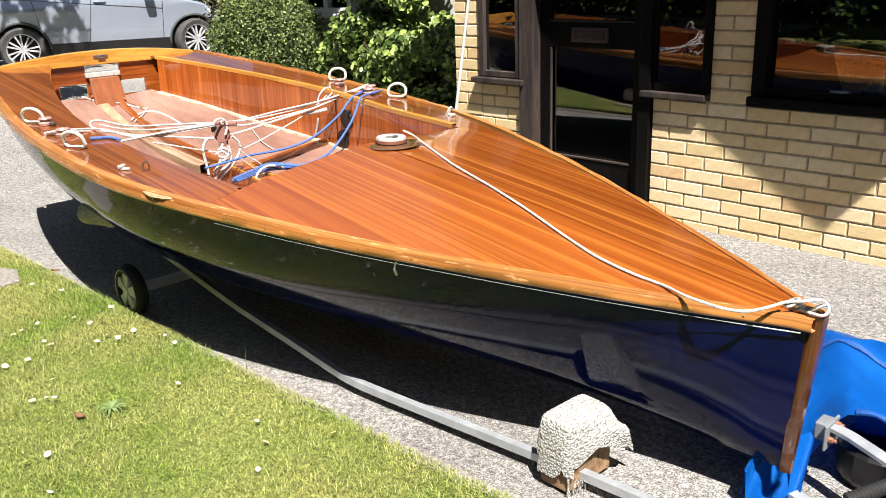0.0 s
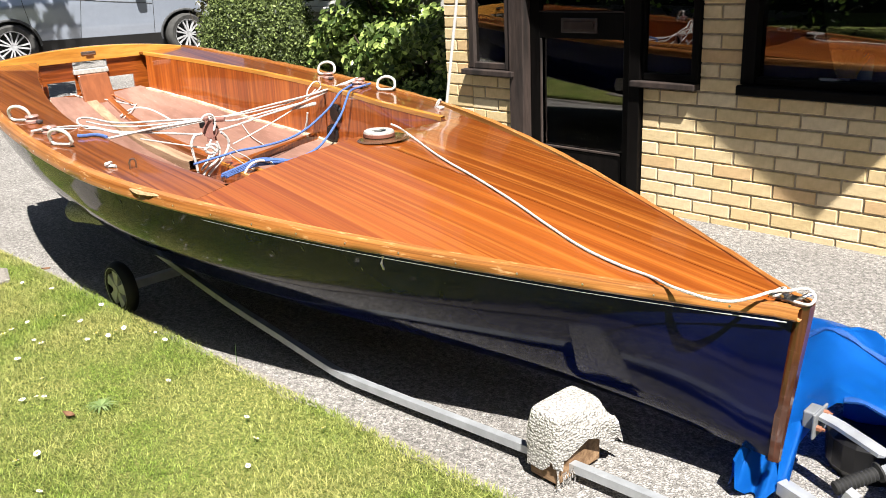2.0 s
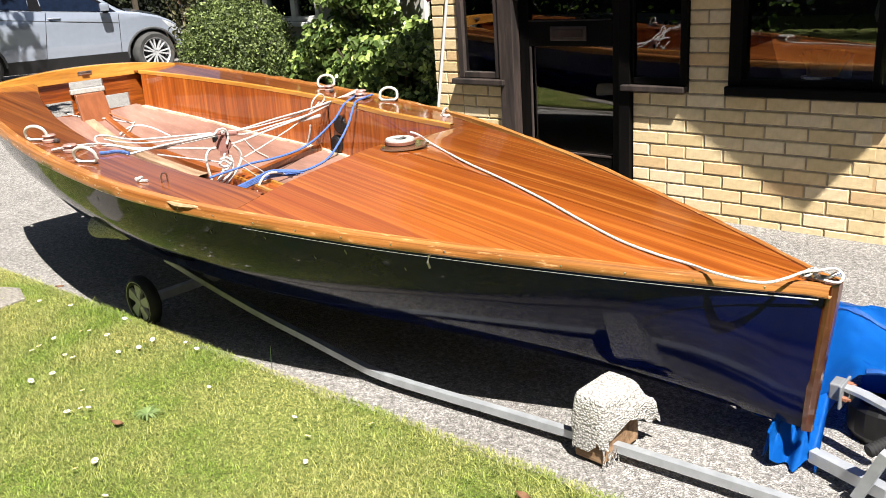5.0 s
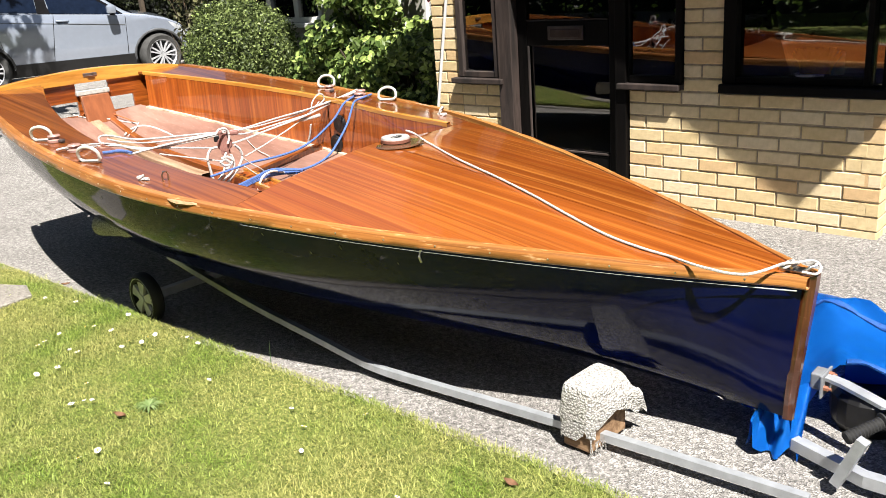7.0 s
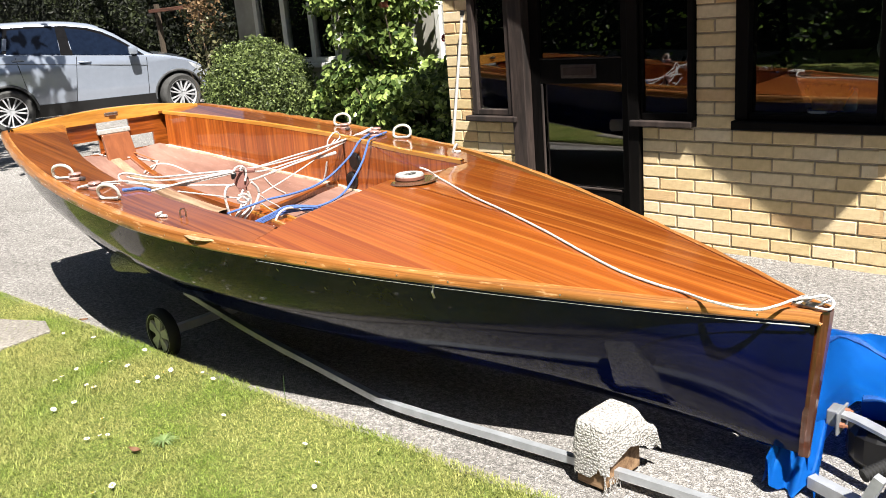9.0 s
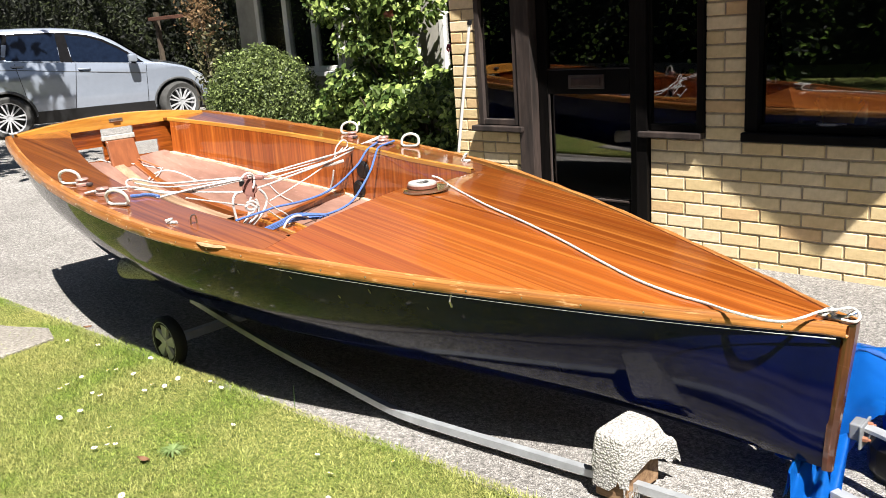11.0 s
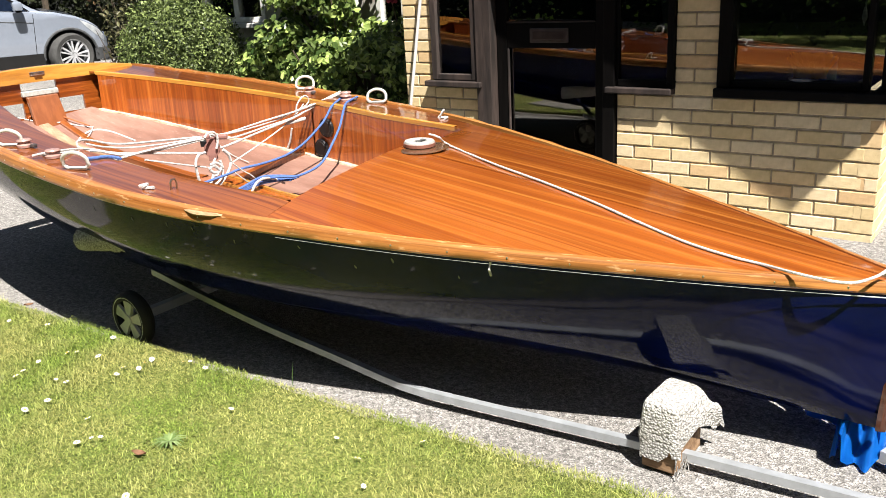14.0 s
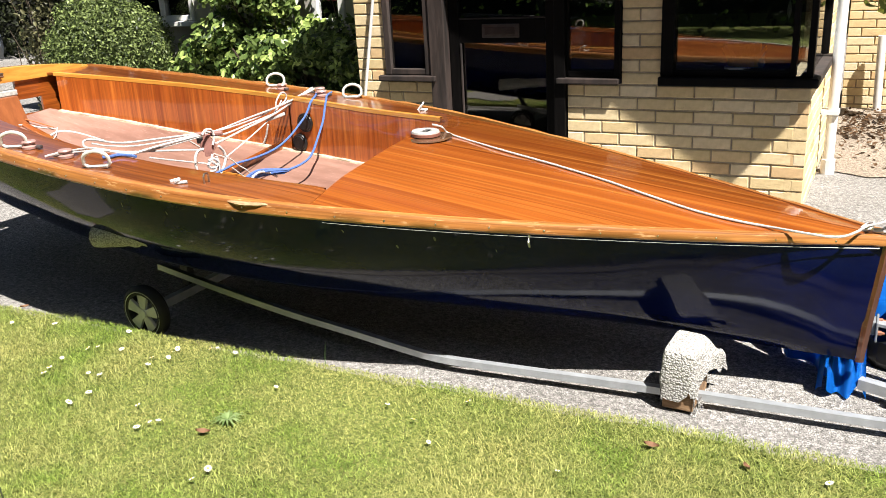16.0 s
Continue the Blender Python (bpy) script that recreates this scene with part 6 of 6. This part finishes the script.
tagged(ivy, "hanging tuft of dead brown ivy on the hedge", "ivy", kind="stuff")
beam = tagged(part("timber_beam", box(-16.5, -14.9, 8.95, 9.05, 1.93, 2.0, bevel=0.008), wood("red_brown_beam", (0.0806, 0.031, 0.0186), (0.1364, 0.0558, 0.031), (2, 20, 20), coat=0, rough=0.8)), "old red-brown timber beam fixed before the hedge", "beam")
part("beam_post", box(-16.45, -16.37, 9.06, 9.14, -0.2, 2.1), BARK, beam)
# shrub and cane by the downpipe
shrub = thing("small_shrub", "small glossy green shrub beside the rear wall", "shrub", pose(-0.72, 7.3, 0))
stems("trunk", (0, 0, 0), [(0.05, 0, 1.1), (-0.1, 0.05, 0.9), (0.12, 0.02, 1.2)], 0.015, shrub)
p, d = ball_points(220, (0.02, 0, 1.15), (0.30, 0.25, 0.22), 0.3, 0.6)
leaves(p, d, 0.085, CLIMBER_LEAF, "crown", shrub)
# earthy bed with leaf litter and a white post by the rear wall
rows = []
for i in range(30):
    x = -1.125 + 3.0 * i / 29
    front = 5.35 + 0.10 * math.sin(x * 5) + 0.05 * math.sin(x * 17)
    rows.append([(x, front + (7.94 - front) * q, 0.008 + (0.02 * math.sin(q * math.pi) + 0.008 * math.sin(x * 9 + q * 14) if 0 < q < 1 else 0)) for q in [k / 14 for k in range(15)]])
EARTH = ground_mat("dry_pale_earth", [(0.0, (0.0992, 0.0744, 0.0558)), (0.3, (0.2356, 0.1922, 0.1488)), (1.0, (0.3596, 0.31, 0.2542))], 60, 0.8, stones=150)
tagged(part("soil_bed", grid(rows), EARTH, smooth=True), "dry pale earth bed beside the rear wall", "soil", kind="structure")
n = 900
cs = np.stack([rng.normal(-0.85, 0.32, n), rng.normal(6.95, 0.40, n), rng.uniform(0.026, 0.042, n)], 1)
cs = cs[(cs[:, 0] > -1.08) & (cs[:, 1] < 7.85)]
tagged(leaves(cs, np.tile(np.array((0, 0, 1.0)), (len(cs), 1)), 0.030, leaf_mat("leaf_litter", (0.0186, 0.0112, 0.0062), (0.1488, 0.0806, 0.0372), 0.8), "leaf_litter", jitter=0.35), "dry brown leaf litter on the earth bed", "leaf litter", kind="stuff")
post = thing("white_post", "weathered white post standing in the earth bed", "post", pose(-0.84, 7.84, 0.0))
part("shaft", sweep([(0.01, 0, 0), (0.0, 0, 0.33), (-0.01, 0, 0.66)], 0.034, 10), WHITE_PAINT, post, smooth=True)
# things behind the big corner window
straw = thing("dried_grass", "bunch of yellow dried grass standing inside the window", "dried grass", pose(-1.54, 4.575, 0.80))
part("ledge_pot", revolve([(0, 0), (0.07, 0), (0.075, 0.02), (0.06, 0.02), (0, 0.015)], 16), WHITE_PAINT, straw)
bm = bmesh.new()
for k in range(420):
    a, q = random.uniform(0, 6.28), random.random()
    x0, y0 = random.gauss(0.03, 0.030), random.uniform(-0.02, 0.03)
    sweep([(x0, y0, 0.02), (x0 + 0.02 * math.cos(a), y0 + 0.01, 0.07), (x0 + 0.06 * math.cos(a), y0 + 0.02 * math.sin(a), 0.10 + 0.05 * q)], [0.004, 0.0055, 0.003], 3, bm, cap=False)
tagged(part("stalks", bm, plain("dried_straw", (0.85, 0.58, 0.06), 0.8), straw), kind="stuff")
shelf = tagged(part("window_ledge", box(-1.94, -1.30, 4.555, 4.80, 0.77, 0.797), DARK_FRAME), "dark window ledge inside the room", "ledge", kind="structure")
paper = tagged(part("paper_notice", box(-1.855, -1.80, 4.522, 4.524, 1.335, 1.395), WHITE_PAINT), "small white paper notice on the glass", "notice")

orn = thing("hanging_ornament", "slender white ornament hanging on a cord inside the window", "ornament", pose(-1.285, 4.60, 1.075))
part("spindle", revolve([(0, 0.0), (0.006, 0.02), (0.014, 0.045), (0.010, 0.075), (0.003, 0.10), (0.004, 0.115), (0, 0.12)], 12), WHITE_PAINT, orn, smooth=True)
part("cord", sweep([(0, 0, 0.118), (0.002, 0, 0.3), (0, 0, 1.27)], 0.002, 5), WHITE_PAINT, orn)
jar = thing("glass_jar", "pale teal glass jar with a lid on the window ledge", "jar", pose(-1.45, 4.71, 0.798))
part("jar_body", revolve([(0, 0), (0.036, 0.0), (0.040, 0.01), (0.040, 0.085), (0.034, 0.095), (0, 0.095)], 18), plain("teal_glass", (0.20, 0.36, 0.36), 0.15, coat=0.5, vary=0.1), jar, smooth=True)
part("lid", revolve([(0, 0.096), (0.040, 0.096), (0.040, 0.112), (0.034, 0.116), (0, 0.116)], 18), plain("blue_lid", (0.16, 0.26, 0.36), 0.4), jar, smooth=True)

# ---- grass, daisies and litter on the lawn ----
def blades(n, x0, x1, y0, name, mat, h0, h1):
    """Short mown blades, three joints each, in one mesh."""
    x = rng.uniform(x0, x1, n)
    edge = np.array([lawn_edge(v) for v in np.linspace(x0, x1, 400)])
    top = np.interp(x, np.linspace(x0, x1, 400), edge) + 0.012
    y = y0 + (top - y0) * rng.random(n)
    patch = np.sin(x * 2.3 + 1) * np.sin(y * 3.1) + 0.6 * np.sin(x * 7.1 + y * 5.3)
    h = (h0 + (h1 - h0) * rng.random(n)) * (1 + 0.22 * patch)
    a = rng.uniform(0, 2 * np.pi, n)
    lean = rng.uniform(0.4, 1.9, n) * h
    w = rng.uniform(0.0008, 0.0016, n)
    d = np.stack([np.cos(a), np.sin(a), np.zeros(n)], 1)
    s_ = np.stack([-np.sin(a), np.cos(a), np.zeros(n)], 1) * w[:, None]
    base = np.stack([x, y, np.full(n, LAWN_Z - 0.004)], 1)
    mid = base + d * (lean * 0.35)[:, None] + np.stack([0 * x, 0 * x, h * 0.62], 1)
    tip = base + d * lean[:, None] + np.stack([0 * x, 0 * x, h], 1)
    verts = np.stack([base - s_, base + s_, mid + s_ * 0.8, mid - s_ * 0.8, tip], 1).reshape(-1, 3)
    i = np.arange(n) * 5
    quads = np.stack([i, i + 1, i + 2, i + 3], 1).tolist()
    tris = np.stack([i + 3, i + 2, i + 4], 1).tolist()
    mesh = bpy.data.meshes.new(name)
    mesh.from_pydata(verts.tolist(), [], quads + tris)
    return tagged(linked(name, mesh, mat), "short sunlit lawn grass, yellowing in patches", "grass", kind="stuff")


blades(430000, -6.2, 0.2, 0.35, "grass", GRASS, 0.007, 0.017)
blades(9000, -9.0, -6.2, -1.5, "grass", GRASS, 0.02, 0.05)
blades(130000, -9.0, 4.0, -5.0, "grass", GRASS, 0.014, 0.030)

PETAL = plain("white_petal", (0.80, 0.80, 0.78), 0.6, vary=0.05)
POLLEN = plain("yellow_pollen", (0.70, 0.45, 0.04), 0.8)
STALK = plain("green_stalk", (0.066, 0.132, 0.0264), 0.7)
daisy = thing("daisy", "small white daisy growing in the lawn", "daisy", pose(-3.91, 1.62, LAWN_Z + 0.026), "daisies in the lawn")
bm = bmesh.new()
for k in range(11):
    a = 2 * math.pi * k / 11
    c, s_ = math.cos(a), math.sin(a)
    vs = [bm.verts.new((r * c - q * s_, r * s_ + q * c, z)) for r, q, z in ((0.003, -0.0012, 0.001), (0.010, -0.0022, 0.002), (0.0125, 0, 0.0015), (0.010, 0.0022, 0.002), (0.003, 0.0012, 0.001))]
    bm.faces.new(vs)
part("petals", bm, PETAL, daisy)
part("eye", revolve([(0, 0.0045), (0.003, 0.004), (0.0042, 0.002), (0.003, 0.0)], 8), POLLEN, daisy)
part("stalk", sweep([(0, 0, 0.0), (0.002, 0.001, -0.015), (0.003, 0, -0.028)], 0.0008, 4), STALK, daisy)
spots = [(-4.12, 1.56), (-3.56, 1.50), (-3.53, 1.525), (-3.42, 1.55), (-3.58, 1.39), (-3.55, 1.28), (-3.57, 1.32), (-3.37, 1.34), (-3.32, 1.35), (-3.21, 1.49), (-3.24, 1.54), (-3.19, 1.60), (-3.20, 1.64), (-3.17, 1.56), (-3.53, 1.69), (-3.07, 1.69), (-3.04, 1.70), (-2.94, 1.69), (-3.25, 1.15), (-3.24, 1.23), (-2.99, 1.23), (-2.88, 1.12), (-2.86, 1.16), (-2.84, 1.18), (-2.47, 1.02), (-2.48, 0.96), (-2.27, 0.95), (-2.61, 1.53), (-2.16, 1.57), (-2.03, 1.52), (-1.92, 1.42), (-1.91, 1.69), (-1.49, 1.42), (-0.78, 1.66)]
for x, y in spots:
    copy_thing(daisy, pose(x, y, LAWN_Z + random.uniform(0.018, 0.026), random.uniform(-25, 10), random.uniform(-10, 30), random.uniform(0, 360)) @ Matrix.Scale(random.uniform(0.65, 1.05), 4))
DRY = plain("dry_leaf", (0.17, 0.085, 0.042), 0.8, scale=60)
for x, y, turn, sc in ((-2.65, 1.19, 30, 1.0), (-4.25, 1.72, 80, 0.9), (-1.28, 1.67, 10, 1.0), (-1.0, 1.66, 120, 0.9)):
    bm = grid([[(0.024 * t, 0.011 * q * math.sin(math.pi * (t + 1) / 2 + 0.02), 0.008 * abs(q) + 0.006 * t * t) for q in (-1, -0.5, 0, 0.5, 1)] for t in (-1, -0.6, -0.2, 0.2, 0.6, 1)])
    leaf = tagged(part("fallen_leaf", bm, DRY), "curled dry brown leaf lying on the grass", "leaf", "fallen leaves")
    leaf.matrix_world = pose(x, y, LAWN_Z + 0.014, 15, 10, turn) @ Matrix.Scale(sc, 4)
weed = []
for k in range(26):
    a = 2 * math.pi * k / 26 + 0.1 * (k % 3)
    L = random.uniform(0.05, 0.09)
    weed.append((a, L))
bm = bmesh.new()
for a, L in weed:
    c, s_ = math.cos(a), math.sin(a)
    rows = [[(r * c - q * s_, r * s_ + q * c, z) for q in (-wd, wd)] for r, wd, z in ((0.0, 0.002, 0.004), (L * 0.5, 0.005, 0.018), (L, 0.001, 0.010))]
    grid(rows, bm=bm)
weed = tagged(part("weed_tuft", bm, leaf_mat("weed_leaves", (0.13, 0.20, 0.06), (0.26, 0.34, 0.14))), "pale green weed rosette in the lawn", "weed")
weed.matrix_world = pose(-2.63, 1.29, LAWN_Z + 0.010) @ Matrix.Scale(0.8, 4)
bm = sweep([(0, 0, 0), (0.004, 0, 0.06), (0.016, -0.003, 0.125)], [0.0016, 0.0013, 0.0006], 5)
st = tagged(part("grass_stalk", bm, STALK), "single tall grass stalk at the lawn edge", "grass stalk")
st.matrix_world = pose(-2.58, 1.79, 0.015)

bm = sweep([(0, 0, 0), (-0.004, 0.003, 0.07), (-0.012, 0.006, 0.15)], [0.0022, 0.0020, 0.0010], 5)
st = tagged(part("grass_stalk", bm, plain("dark_dry_stalk", (0.03, 0.035, 0.018), 0.8)), "thin dark dry stalk standing in the lawn", "grass stalk")
st.matrix_world = pose(-2.90, 0.637, LAWN_Z - 0.002)

# ---- bricks, laid last ----
for owner, x0, x1, z0, courses, shift, turn, origin in bricks_to_lay:
    for c in range(courses):
        x = x0
        first = 0.1025 if (c + shift) % 2 else 0.215
        k = 0
        while x < x1 - 0.02:
            wdt = min(first if k == 0 else 0.215, x1 - x)
            if x1 - (x + wdt) < 0.05 and x1 - (x + wdt) > 0:
                wdt = x1 - x
            ob = new("brick", brick_mesh(wdt))
            cx = x + wdt / 2
            jz, jy = random.uniform(-.0015, .0015), random.uniform(-.002, .002)
            if turn:
                ob.matrix_world = Matrix.Translation((origin[0] + jy, origin[1] + cx, z0 + c * 0.075 + jz)) @ Matrix.Rotation(radians(turn), 4, "Z")
            else:
                ob.matrix_world = Matrix.Translation((cx + origin[0], WY + origin[1] + jy, z0 + c * 0.075 + jz))
            ob.parent = owner
            x += wdt + 0.010
            k += 1
